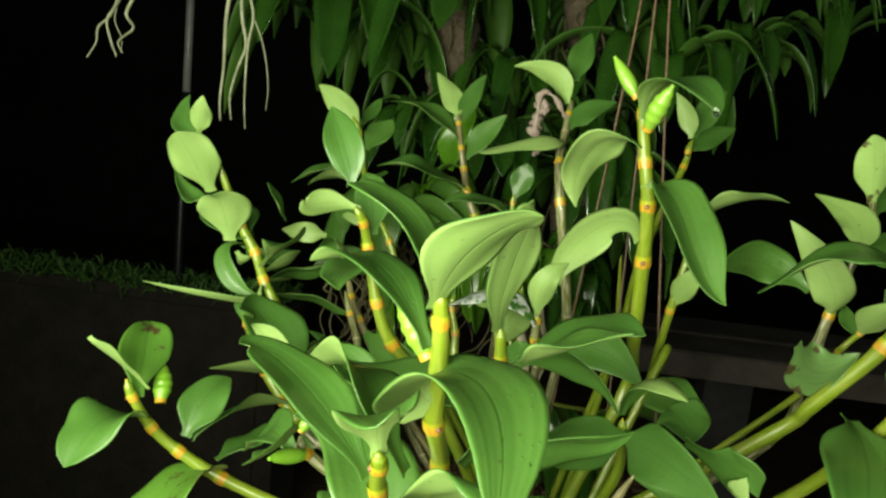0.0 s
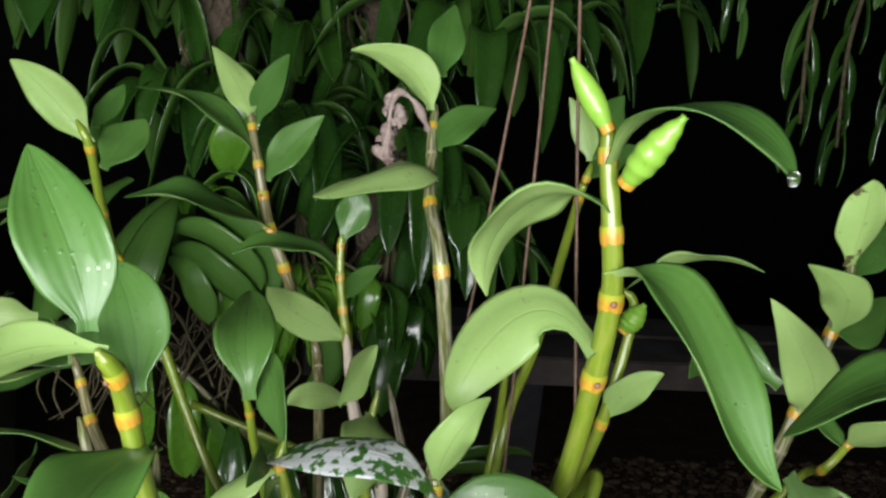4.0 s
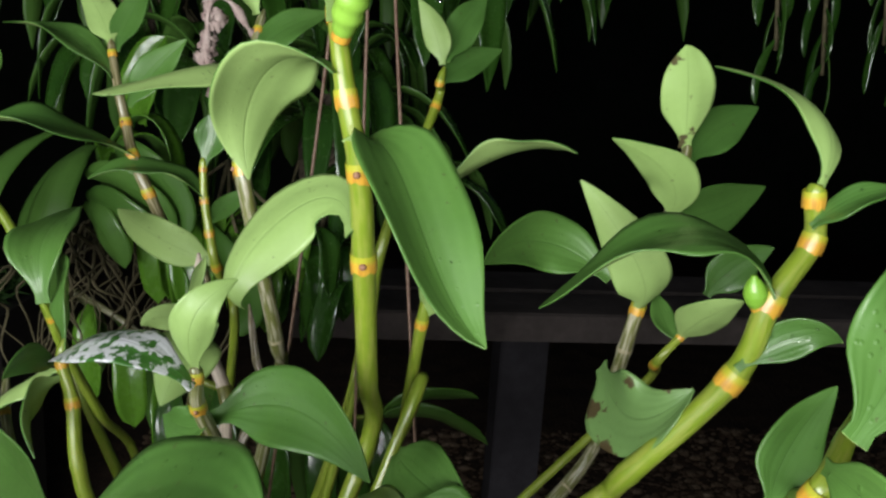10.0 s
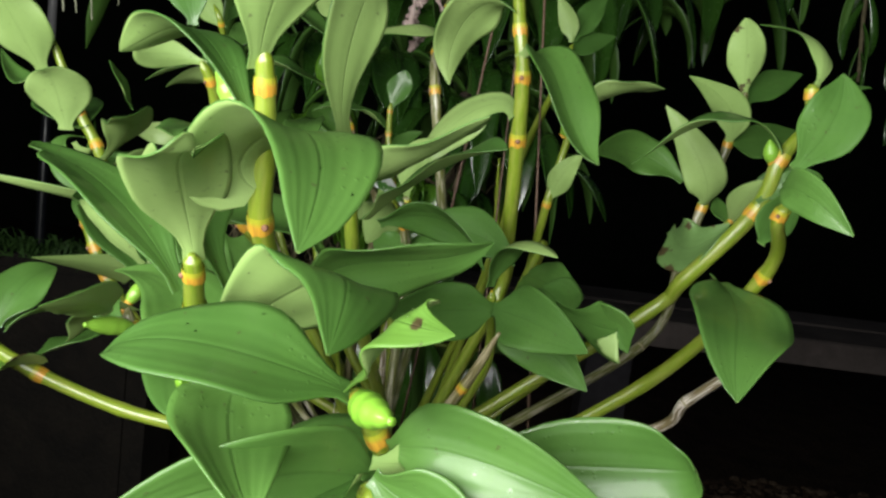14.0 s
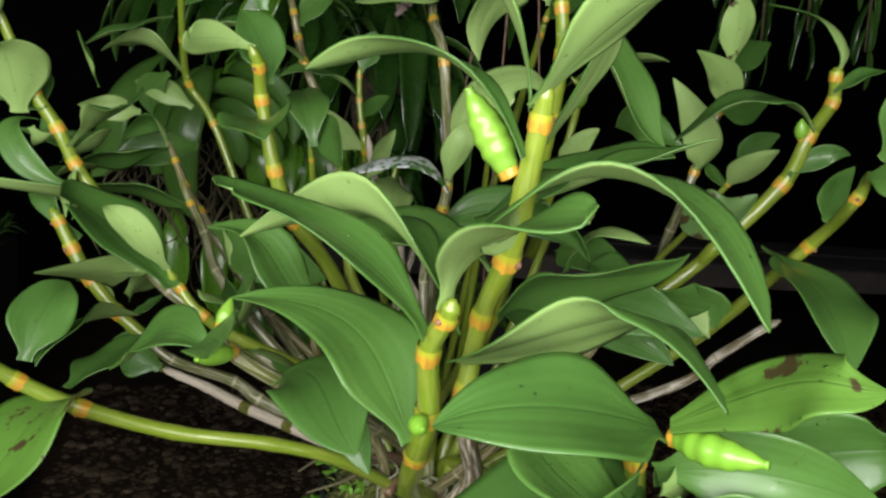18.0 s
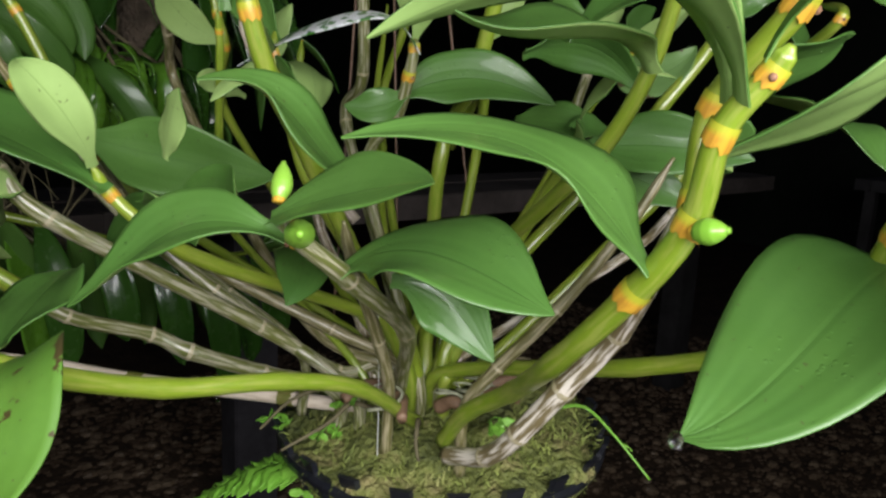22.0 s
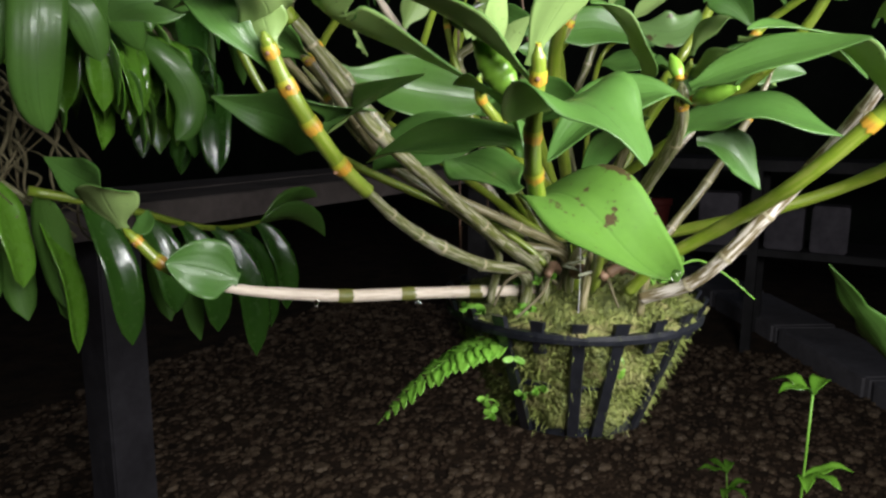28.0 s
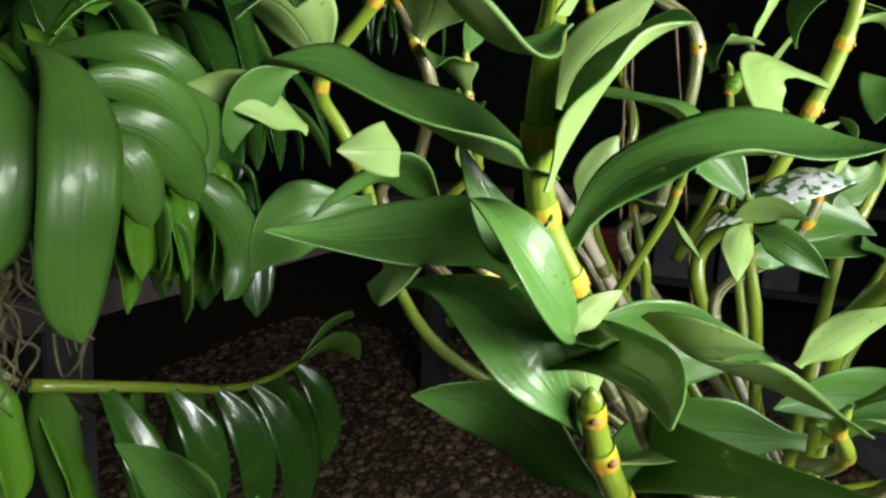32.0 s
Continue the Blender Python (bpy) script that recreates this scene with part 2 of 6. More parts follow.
M_ROOT = rough_material("old_root", (0.060, 0.050, 0.022), (0.17, 0.145, 0.080), 90, 0.8, 0.6, 0.001)
M_ROOT_PALE = rough_material("air_root", (0.16, 0.18, 0.10), (0.38, 0.38, 0.28), 80, 0.7, 0.5, 0.001)
M_PLASTIC = rough_material("black_plastic", (0.006, 0.007, 0.010), (0.016, 0.017, 0.022), 120, 0.32, 0.15, 0.0006, spec=0.5)
M_WIRE = rough_material("rusty_wire", (0.10, 0.05, 0.03), (0.22, 0.14, 0.10), 300, 0.5, 0.3, 0.0003)
M_THREAD = rough_material("pale_thread", (0.45, 0.45, 0.44), (0.6, 0.6, 0.58), 300, 0.5, 0.2, 0.0003)
M_PEBBLE = rough_material("pale_pebble", (0.10, 0.065, 0.040), (0.36, 0.26, 0.17), 30, 0.5, 0.5, 0.002)
M_SOIL = rough_material("dark_soil", (0.030, 0.018, 0.010), (0.10, 0.060, 0.034), 9, 0.9, 1.0, 0.01)
M_STONE = rough_material("gravel_stone", (0.030, 0.018, 0.010), (0.14, 0.088, 0.054), 13, 0.65, 0.6, 0.002, third=(0.28, 0.20, 0.13))
M_CONCRETE = rough_material("weathered_concrete", (0.06, 0.056, 0.058), (0.14, 0.13, 0.135), 6, 0.85, 0.6, 0.003)
M_WOOD = rough_material("weathered_plank", (0.055, 0.044, 0.041), (0.14, 0.115, 0.108), 9, 0.8, 0.6, 0.002)
M_BARK = rough_material("fibrous_bark", (0.06, 0.045, 0.03), (0.20, 0.15, 0.11), 40, 0.9, 1.0, 0.006)
M_METAL = rough_material("dull_steel_post", (0.22, 0.22, 0.23), (0.36, 0.36, 0.37), 40, 0.35, 0.2, 0.0005, spec=0.6)
M_FERN = leaf_material("fern_frond", (0.11, 0.31, 0.025), (0.22, 0.46, 0.06), 0.45, 0.1)
M_WATER = nodes_of("water_drop")[0]
M_WATER.node_tree.nodes["Principled BSDF"].inputs["Transmission Weight"].default_value = 1.0
M_WATER.node_tree.nodes["Principled BSDF"].inputs["Roughness"].default_value = 0.02
M_WATER.node_tree.nodes["Principled BSDF"].inputs["IOR"].default_value = 1.33
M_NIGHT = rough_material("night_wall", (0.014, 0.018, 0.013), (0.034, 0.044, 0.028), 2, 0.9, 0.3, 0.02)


# ---- building helpers ----
def thing(name, label, category, at=(0, 0, 0), group="", kind=""):
    ob = new(name)
    ob.empty_display_size = 0.02
    ob.location = at
    return tagged(ob, label, category, group, kind)


def mesh_of(name, verts, faces, mats, slots=None, uvs=None, smooth=True):
    me = bpy.data.meshes.new(name)
    me.from_pydata([tuple(v) for v in verts], [], faces)
    for m in mats if isinstance(mats, (list, tuple)) else [mats]:
        me.materials.append(m)
    if slots is not None:
        me.polygons.foreach_set("material_index", slots)
    if uvs is not None:
        lay = me.uv_layers.new(name="UVMap")
        idx = np.empty(len(me.loops), dtype=np.int32)
        me.loops.foreach_get("vertex_index", idx)
        lay.data.foreach_set("uv", np.asarray(uvs, dtype=np.float32)[idx].ravel())
    me.polygons.foreach_set("use_smooth", [smooth] * len(me.polygons))
    me.update()
    return me


def part(name, me, parent, label=""):
    ob = new(name, me)
    ob.parent = parent
    if parent.parent is None:
        ob.matrix_parent_inverse = Matrix.Translation(-Vector(parent.location))
    if label:
        ob["label"] = label
    return ob


def curve_points(pts, per=6):
    """Catmull-Rom through the given places: positions, and which span each lies on."""
    p = [Vector(q) for q in pts]
    p = [p[0] * 2 - p[1]] + p + [p[-1] * 2 - p[-2]]
    out, span = [], []
    for k in range(1, len(p) - 2):
        a, b, c, d = p[k - 1], p[k], p[k + 1], p[k + 2]
        for j in range(per + (k == len(p) - 3)):
            t = j / per
            out.append(0.5 * ((2 * b) + (c - a) * t + (2 * a - 5 * b + 4 * c - d) * t * t + (3 * b - a - 3 * c + d) * t ** 3))
            span.append(k - 1 + t)
    return out, span


def tube(name, pts, radius, mat, sides=10, per=6, cap=True):
    """A round stem along pts; radius is a number or a function of (span, share of the whole)."""
    c, span = curve_points(pts, per)
    verts, faces, uvs = [], [], []
    up = Vector((0.3, 0.2, 1)).normalized()
    run = 0.0
    for i, q in enumerate(c):
        tan = (c[min(i + 1, len(c) - 1)] - c[max(i - 1, 0)]).normalized()
        side = tan.cross(up)
        if side.length < 0.05:
            side = tan.cross(Vector((1, 0, 0)))
        side.normalize()
        up = side.cross(tan).normalized()
        r = radius(span[i], i / (len(c) - 1)) if callable(radius) else radius
        if i:
            run += (q - c[i - 1]).length
        for s in range(sides):
            a = 2 * math.pi * s / sides
            verts.append(q + r * (math.cos(a) * side + math.sin(a) * up))
            uvs.append((s / sides if s <= sides / 2 else 1 - s / sides, run * 20))
    for i in range(len(c) - 1):
        for s in range(sides):
            a, b = i * sides + s, i * sides + (s + 1) % sides
            faces.append((a, b, b + sides, a + sides))
    if cap:
        faces.append(tuple(range(sides - 1, -1, -1)))
        faces.append(tuple(range((len(c) - 1) * sides, len(c) * sides)))
    return mesh_of(name, verts, faces, mat, uvs=uvs)


def blade(name, base, mid, tip, side, fold=0.25, mats=None, thick=0.0005, rows=14, cols=8, wave=0.0, shape=0.70, seed=0, twist=0.0, pleat=0.0, notch=0.0):
    """A leaf: midrib through base, mid (one place or two) and tip; twist turns it along its length; side is half the width across at its widest, pointing so that side x forward is the upper face."""
    b, t, side = Vector(base), Vector(tip), Vector(side)
    half = side.length
    s0 = side.normalized()
    if isinstance(mid[0], (tuple, Vector)):
        q1, q2 = Vector(mid[0]), Vector(mid[1])
    else:
        ctrl = 2 * Vector(mid) - 0.5 * (b + t)
        q1, q2 = (4 * b + 4 * ctrl + t) / 9, (b + 4 * ctrl + 4 * t) / 9
    c1, c2 = (-5 * b + 18 * q1 - 9 * q2 + 2 * t) / 6, (2 * b - 9 * q1 + 18 * q2 - 5 * t) / 6
    rnd = random.Random(seed)
    ph, amp = rnd.random() * 6.28, wave * (0.6 + 0.8 * rnd.random())
    skew = rnd.uniform(-0.06, 0.06)
    verts, uvs = [], []
    ribs, tans, sides = [], [], [None] * (rows + 1)
    for i in range(rows + 1):
        u = i / rows
        ribs.append((1 - u) ** 3 * b + 3 * u * (1 - u) ** 2 * c1 + 3 * u * u * (1 - u) * c2 + u ** 3 * t)
        tans.append(((1 - u) ** 2 * (c1 - b) + 2 * u * (1 - u) * (c2 - c1) + u * u * (t - c2)).normalized())
    middle = rows // 2
    for i in list(range(middle, rows + 1)) + list(range(middle - 1, -1, -1)):
        near = s0 if i == middle else sides[i - 1] if i > middle else sides[i + 1]
        sides[i] = (near - tans[i] * near.dot(tans[i])).normalized()
    for i in range(rows + 1):
        u = i / rows
        q, tan, s = ribs[i], tans[i], sides[i]
        n = s.cross(tan).normalized()
        a = twist * (u - 0.5)
        s, n = s * math.cos(a) + n * math.sin(a), n * math.cos(a) - s * math.sin(a)
        w = (math.sin(math.pi * min(1, u) ** 0.86) ** shape) * (1 - 0.30 * u ** 4)
        if shape > 0.6:
            k = min(1, u / 0.30)
            w *= 0.45 + 0.55 * k * k * (3 - 2 * k)
        if shape < 0.45 and rows > 8:
            w = max(0.0, 1 - abs(2 * u - 1) ** 3.4) ** 0.6 * (0.55 + 0.45 * min(1, u / 0.4))
        w = max(w, 0.24 * (1 - u) ** 2)
        if u > 0.985:
            w = 0.02
        for j in range(cols + 1):
            v = j / cols * 2 - 1
            lift = fold * half * w * (abs(v) ** 1.35 - 0.35) + pleat * half * w * math.cos(9.4 * abs(v)) * (1 - 0.5 * u) + amp * half * math.sin(u * 9 + ph + (1.2 if v > 0 else 0)) * abs(v) ** 2 * w
            cut = 1 + notch * (abs(math.sin(u * 13 + ph + (0.9 if v > 0 else 0))) - 0.6)
            verts.append(q + s * (v * half * w * cut + skew * half * w) + n * lift)
            uvs.append((u, (v + 1) / 2))
    top = len(verts)
    nrm = []
    for i in range(rows + 1):
        for j in range(cols + 1):
            a = verts[i * (cols + 1) + min(j + 1, cols)] - verts[i * (cols + 1) + max(j - 1, 0)]
            c = verts[min(i + 1, rows) * (cols + 1) + j] - verts[max(i - 1, 0) * (cols + 1) + j]
            n = a.cross(c)
            nrm.append(n.normalized() if n.length > 1e-12 else Vector((0, 0, 1)))
    low = [verts[k] - nrm[k] * thick for k in range(top)]
    faces, slots = [], []
    W = cols + 1
    for i in range(rows):
        for j in range(cols):
            a = i * W + j
            faces.append((a, a + 1, a + W + 1, a + W))
            slots.append(0)
            faces.append((top + a, top + a + W, top + a + W + 1, top + a + 1))
            slots.append(1)
    for i in range(rows):
        for j, flip in ((0, False), (cols, True)):
            a, c = i * W + j, (i + 1) * W + j
            f = (a, c, top + c, top + a)
            faces.append(f[::-1] if flip else f)
            slots.append(0)
    return mesh_of(name, verts + low, faces, mats or [M_UP, M_UNDER], slots, uvs + uvs)


# ---- the orchid ----
CROWN = (0.115, 0.430, 0.785)
orchid = thing("orchid_plant", "large wet orchid with many leafy canes growing from a hanging basket", "orchid", CROWN)
M_PALE_RING = cane_material("dry_joint", (0.22, 0.19, 0.10), (0.38, 0.33, 0.21), (0.52, 0.47, 0.38), 0.5, 0.45, 0.15)
CANE_SKIN = {"green": M_CANE, "sheath": M_SHEATH, "old": M_OLD, "paper": M_PAPER, "bare": M_BARE}
CANE_LABEL = {"green": "glossy yellow-green cane", "sheath": "cane in a pale dry sheath", "old": "old olive-brown cane",
              "paper": "old cane in torn papery sheath", "bare": "leafless bleached pinkish-white cane"}
leaf_count = [0]


def cane(pts, r, skin, rings=()):
    """A jointed stem from its tip down to the crown, with orange sheath bands at some joints."""
    n = len(pts) - 1
    foot = Vector(pts[-1])
    if (foot - Vector((CROWN[0], CROWN[1], foot.z))).length < 0.06 and foot.z > 0.772:
        pts = list(pts) + [(foot.x + 0.004, foot.y + 0.006, foot.z - 0.035)]

    def radius(span, share):
        near = abs(span - round(span))
        swell = 0.10 * math.exp(-(near / 0.10) ** 2)
        taper = 0.42 + 0.24 * min(1, share * 2.2) - 0.10 * max(0, share - 0.55)
        return r * taper * (1 + swell) * min(1, 0.35 + 1.6 * span)

    me = tube("cane", pts, radius, CANE_SKIN[skin], sides=14, per=10)
    ob = part("cane", me, orchid, CANE_LABEL[skin])
    c, span = curve_points(pts, 10)
    for k in rings:
        i = min(range(len(c)), key=lambda q: abs(span[q] - k))
        q = c[i]
        tan = (c[min(i + 1, len(c) - 1)] - c[max(i - 1, 0)]).normalized()
        rr = radius(span[i], i / (len(c) - 1)) * 1.06
        band(ob, q, tan, rr, k)
    if skin in ("old", "sheath", "paper"):
        for k in range(1, n):
            if k not in rings:
                i = min(range(len(c)), key=lambda q: abs(span[q] - k))
                tan = (c[min(i + 1, len(c) - 1)] - c[max(i - 1, 0)]).normalized()
                band(ob, c[i], tan, radius(span[i], i / (len(c) - 1)) * 1.01, k, M_PALE_RING, "joint_ring", 0.28)
    if skin == "bare":
        for k in range(3, n):
            i = min(range(len(c)), key=lambda q: abs(span[q] - k))
            tan = (c[min(i + 1, len(c) - 1)] - c[max(i - 1, 0)]).normalized()
            band(ob, c[i], tan, radius(span[i], i / (len(c) - 1)) * 1.02, k, M_DARKBAND, "dark_joint", 1.1)
    return ob


def band(parent, at, tan, r, seed, mat=None, name="sheath_band", size=0.86):
    """A short collar with a torn lower edge round a joint."""
    rnd = random.Random(seed * 7 + int(1e5 * at[0]))
    sides = 18
    side = tan.cross(Vector((0.2, 0.3, 1))).normalized()
    up = side.cross(tan)
    verts, faces, uvs = [], [], []
    rows = [(-0.85, 0.965), (-0.5, 0.99), (0.1, 1.01), (0.45, 1.01), (0.6, 0.99)]
    for k, (h, w) in enumerate(rows):
        for s in range(sides):
            a = 2 * math.pi * s / sides
            jag = 0.20 * (s % 2) + rnd.uniform(0.0, 0.45) if k == 4 else 0
            verts.append(Vector(at) + tan * r * size * (h + jag) + r * w * (math.cos(a) * side + math.sin(a) * up))
            uvs.append((s / sides, h * 0.1))
    for k in range(len(rows) - 1):
        for s in range(sides):
            a, b = k * sides + s, k * sides + (s + 1) % sides
            faces.append((a, b, b + sides, a + sides))
    part(name, mesh_of(name, verts, faces, mat or M_BAND, uvs=uvs), parent)
    if mat is None and rnd.random() < 0.4:
        a = rnd.uniform(-2.6, -0.4)
        d = math.cos(a) * side + math.sin(a) * up
        p = Vector(at) + d * r * 0.98
        part("leaf_scar", ball("leaf_scar", p, (r * 0.30,) * 3, M_SCAR, seed, 6, 8), parent, "brown scar of a fallen leaf")


def ball(name, at, size, mat, seed=0, rings=8, sides=12, rough=0.0, turn=None):
    rnd = random.Random(seed)
    verts, faces, uvs = [], [], []
    for i in range(rings + 1):
        th = math.pi * i / rings
        for s in range(sides):
            a = 2 * math.pi * s / sides
            k = 1 + rough * rnd.uniform(-1, 1)
            v = Vector((size[0] * k * math.sin(th) * math.cos(a), size[1] * k * math.sin(th) * math.sin(a), size[2] * k * math.cos(th)))
            if turn is not None:
                v = turn @ v
            verts.append(Vector(at) + v)
            uvs.append((s / sides, i / rings))
    for i in range(rings):
        for s in range(sides):
            a, b = i * sides + s, i * sides + (s + 1) % sides
            faces.append((a, a + sides, b + sides, b))
    return mesh_of(name, verts, faces, mat, uvs=uvs)


beads = {}


def leaf(parent, base, mid, tip, side, fold=0.25, stain=0, shape=0.70, twist=0.0):
    leaf_count[0] += 1
    mats = {0: [M_UP, M_UNDER], 1: [M_UP_STAIN, M_UNDER_STAIN], 2: [M_UP_SPOT, M_UNDER], 3: [M_UP_WHITE, M_UNDER]}[stain]
    me = blade("leaf", base, mid, tip, side, fold, mats, rows=20, cols=16, wave=0.15, shape=shape, seed=leaf_count[0], twist=twist, pleat=0.012)
    rnd = random.Random(900 + leaf_count[0])
    for _ in range(rnd.choice((0, 0, 2, 4, 8))):
        i, j = rnd.randrange(4, 18), rnd.randrange(1, 16)
        a, b, c = (me.vertices[k].co for k in (i * 17 + j, i * 17 + j + 1, (i + 1) * 17 + j))
        n = (b - a).cross(c - a)
        if n.length > 1e-10:
            n.normalize()
            beads.setdefault(parent, []).append((a.lerp(b, rnd.random()).lerp(c, rnd.random()), n, rnd.choice((0.0002, 0.00026, 0.00034, 0.00045))))
    label = {1: "leaf with brown blotches", 2: "leaf peppered with dark spots", 3: "leaf with irregular white patches"}.get(stain, "")
    return part("leaf", me, parent, label)


def bud(parent, base, tip, r):
    """A fat segmented bud on an orange foot."""
    b, t = Vector(base), Vector(tip)

    def radius(span, share):
        k = math.sin(math.pi * min(1, 0.10 + 0.9 * share) ** 0.9) ** 0.7 if share < 0.97 else 0.1
        return r * max(0.25, k) * (1 + (0.05 if r > 0.0040 else 0.012) * math.sin(share * 32))

    bow = (t - b).cross(Vector((0, 0, 1))) * 0.05
    ob = part("flower_bud", tube("flower_bud", [b, b.lerp(t, 0.5) + bow, t], radius, M_BUD, 14, 14), parent, "plump lime-green bud")
    part("bud_foot", tube("bud_foot", [b - (t - b) * 0.06, b, b + (t - b) * 0.14], r * 0.62, M_BAND, 10, 3), parent)
    return ob



c_tall = cane([(0.154, 0.432, 1.073), (0.155, 0.432, 1.062), (0.159, 0.429, 1.036), (0.164, 0.432, 1.013), (0.167, 0.442, 0.981), (0.171, 0.463, 0.929), (0.173, 0.490, 0.884), (0.127, 0.440, 0.785)], 0.0062, "green", rings=(1, 2, 3, 4))
leaf(c_tall, (0.162, 0.430, 1.021), ((0.175, 0.407, 1.020), (0.185, 0.391, 0.995)), (0.198, 0.375, 0.972), (-0.0106, -0.0094, -0.0071), fold=0.55, twist=-0.35)
leaf(c_tall, (0.156, 0.427, 1.044), ((0.137, 0.438, 1.046), (0.126, 0.452, 1.029)), (0.126, 0.455, 1.006), (0.0101, 0.0137, -0.0056), shape=1.00, fold=0.02, twist=-0.20)
leaf(c_tall, (0.163, 0.435, 0.992), ((0.148, 0.467, 0.997), (0.126, 0.461, 0.977)), (0.124, 0.465, 0.956), (0.0090, -0.0110, -0.0051), shape=1.00, fold=0.22, twist=0.50)
leaf(c_tall, (0.155, 0.428, 1.060), ((0.159, 0.407, 1.078), (0.173, 0.387, 1.075)), (0.182, 0.374, 1.061), (-0.0118, -0.0070, -0.0030), fold=0.10, twist=-0.07)
bud(c_tall, (0.1490, 0.4230, 1.0705), (0.1353, 0.4267, 1.0907), 0.0040)
bud(c_tall, (0.1569, 0.4189, 1.0544), (0.1645, 0.4036, 1.0760), 0.0050)

c_thin = cane([(0.196, 0.487, 1.006), (0.202, 0.485, 0.995), (0.194, 0.483, 0.946), (0.191, 0.504, 0.889), (0.193, 0.478, 0.918), (0.145, 0.450, 0.785)], 0.0042, "green", rings=(1, 2))
leaf(c_thin, (0.197, 0.494, 1.001), (0.231, 0.495, 1.020), (0.250, 0.469, 1.021), (-0.006, -0.010, 0.003))
leaf(c_thin, (0.195, 0.483, 0.948), (0.199, 0.473, 0.964), (0.207, 0.462, 0.977), (-0.006, 0.002, 0.004))
bud(c_thin, (0.199, 0.485, 0.988), (0.204, 0.480, 1.001), 0.0050)

c_thin2 = cane([(0.209, 0.568, 1.056), (0.207, 0.567, 1.048), (0.206, 0.571, 1.036), (0.179, 0.534, 0.968), (0.173, 0.550, 0.903), (0.135, 0.460, 0.785)], 0.0040, "green", rings=(1, 2))
leaf(c_thin2, (0.208, 0.569, 1.057), (0.204, 0.572, 1.073), (0.195, 0.577, 1.089), (-0.006, 0.001, -0.003))
leaf(c_thin2, (0.210, 0.569, 1.059), (0.220, 0.580, 1.078), (0.233, 0.591, 1.095), (0.008, -0.002, -0.004))
leaf(c_thin2, (0.208, 0.567, 1.048), (0.223, 0.576, 1.059), (0.242, 0.585, 1.068), (0.005, -0.002, -0.006))

c_thin3 = cane([(0.166, 0.537, 0.970), (0.169, 0.550, 0.894), (0.125, 0.460, 0.785)], 0.0040, "green", rings=())

c_wilt = cane([(0.120, 0.559, 1.076), (0.118, 0.552, 1.065), (0.117, 0.542, 1.052), (0.115, 0.522, 1.031), (0.118, 0.498, 1.006), (0.132, 0.510, 0.929), (0.132, 0.526, 0.902), (0.115, 0.450, 0.815), (0.115, 0.440, 0.785)], 0.0048, "sheath", rings=(1, 3, 4))
leaf(c_wilt, (0.117, 0.556, 1.073), ((0.111, 0.555, 1.086), (0.097, 0.553, 1.095)), (0.076, 0.553, 1.096), (-0.0041, 0.0072, -0.0061), fold=0.28)
leaf(c_wilt, (0.121, 0.557, 1.090), (0.123, 0.568, 1.109), (0.129, 0.583, 1.128), (0.009, -0.002, -0.001))
leaf(c_wilt, (0.117, 0.535, 1.040), ((0.105, 0.520, 1.046), (0.083, 0.507, 1.039)), (0.062, 0.495, 1.032), (0.0038, -0.0107, -0.0035), fold=0.29)
leaf(c_wilt, (0.120, 0.544, 1.055), (0.131, 0.553, 1.068), (0.152, 0.564, 1.078), (0.006, -0.003, -0.005))

c_back = cane([(0.030, 0.631, 1.062), (0.031, 0.630, 1.054), (0.036, 0.622, 1.034), (0.040, 0.620, 1.017), (0.045, 0.613, 1.000), (0.054, 0.609, 0.980), (0.066, 0.619, 0.948), (0.080, 0.639, 0.912), (0.085, 0.490, 0.805), (0.110, 0.440, 0.785)], 0.0048, "old", rings=(1, 2, 3, 4, 5))
leaf(c_back, (0.030, 0.631, 1.060), (0.021, 0.644, 1.077), (0.004, 0.660, 1.097), (-0.008, -0.001, -0.005))
leaf(c_back, (0.033, 0.630, 1.056), (0.038, 0.640, 1.077), (0.048, 0.650, 1.098), (0.008, -0.002, -0.002))
leaf(c_back, (0.034, 0.623, 1.041), (0.004, 0.637, 1.064), (-0.036, 0.656, 1.069), (0.004, 0.0115, 0.003))
leaf(c_back, (0.041, 0.621, 1.026), (0.053, 0.630, 1.047), (0.070, 0.633, 1.065), (0.008, -0.003, -0.005))
leaf(c_back, (0.045, 0.613, 1.000), (0.009, 0.589, 1.017), (-0.026, 0.588, 1.014), (-0.005, 0.016, 0.004))

c_slim = cane([(0.084, 0.604, 1.001), (0.084, 0.604, 0.995), (0.085, 0.602, 0.978), (0.088, 0.600, 0.960), (0.092, 0.598, 0.942), (0.100, 0.614, 0.901), (0.105, 0.480, 0.815), (0.115, 0.440, 0.785)], 0.0040, "green", rings=(1, 2, 3, 4))
leaf(c_slim, (0.084, 0.604, 0.997), (0.090, 0.604, 1.016), (0.092, 0.604, 1.027), (0.009, -0.002, -0.002))
leaf(c_slim, (0.086, 0.602, 0.979), (0.058, 0.604, 0.995), (0.027, 0.595, 0.988), (-0.001, 0.013, 0.003))
leaf(c_slim, (0.093, 0.598, 0.943), (0.064, 0.595, 0.957), (0.046, 0.579, 0.975), (-0.006, -0.001, -0.009))
leaf(c_slim, (0.088, 0.600, 0.965), (0.097, 0.610, 0.975), (0.110, 0.617, 0.983), (0.004, -0.002, -0.004))
leaf(c_slim, (0.096, 0.579, 0.913), (0.073, 0.570, 0.921), (0.061, 0.562, 0.918), (-0.000, -0.002, -0.007))

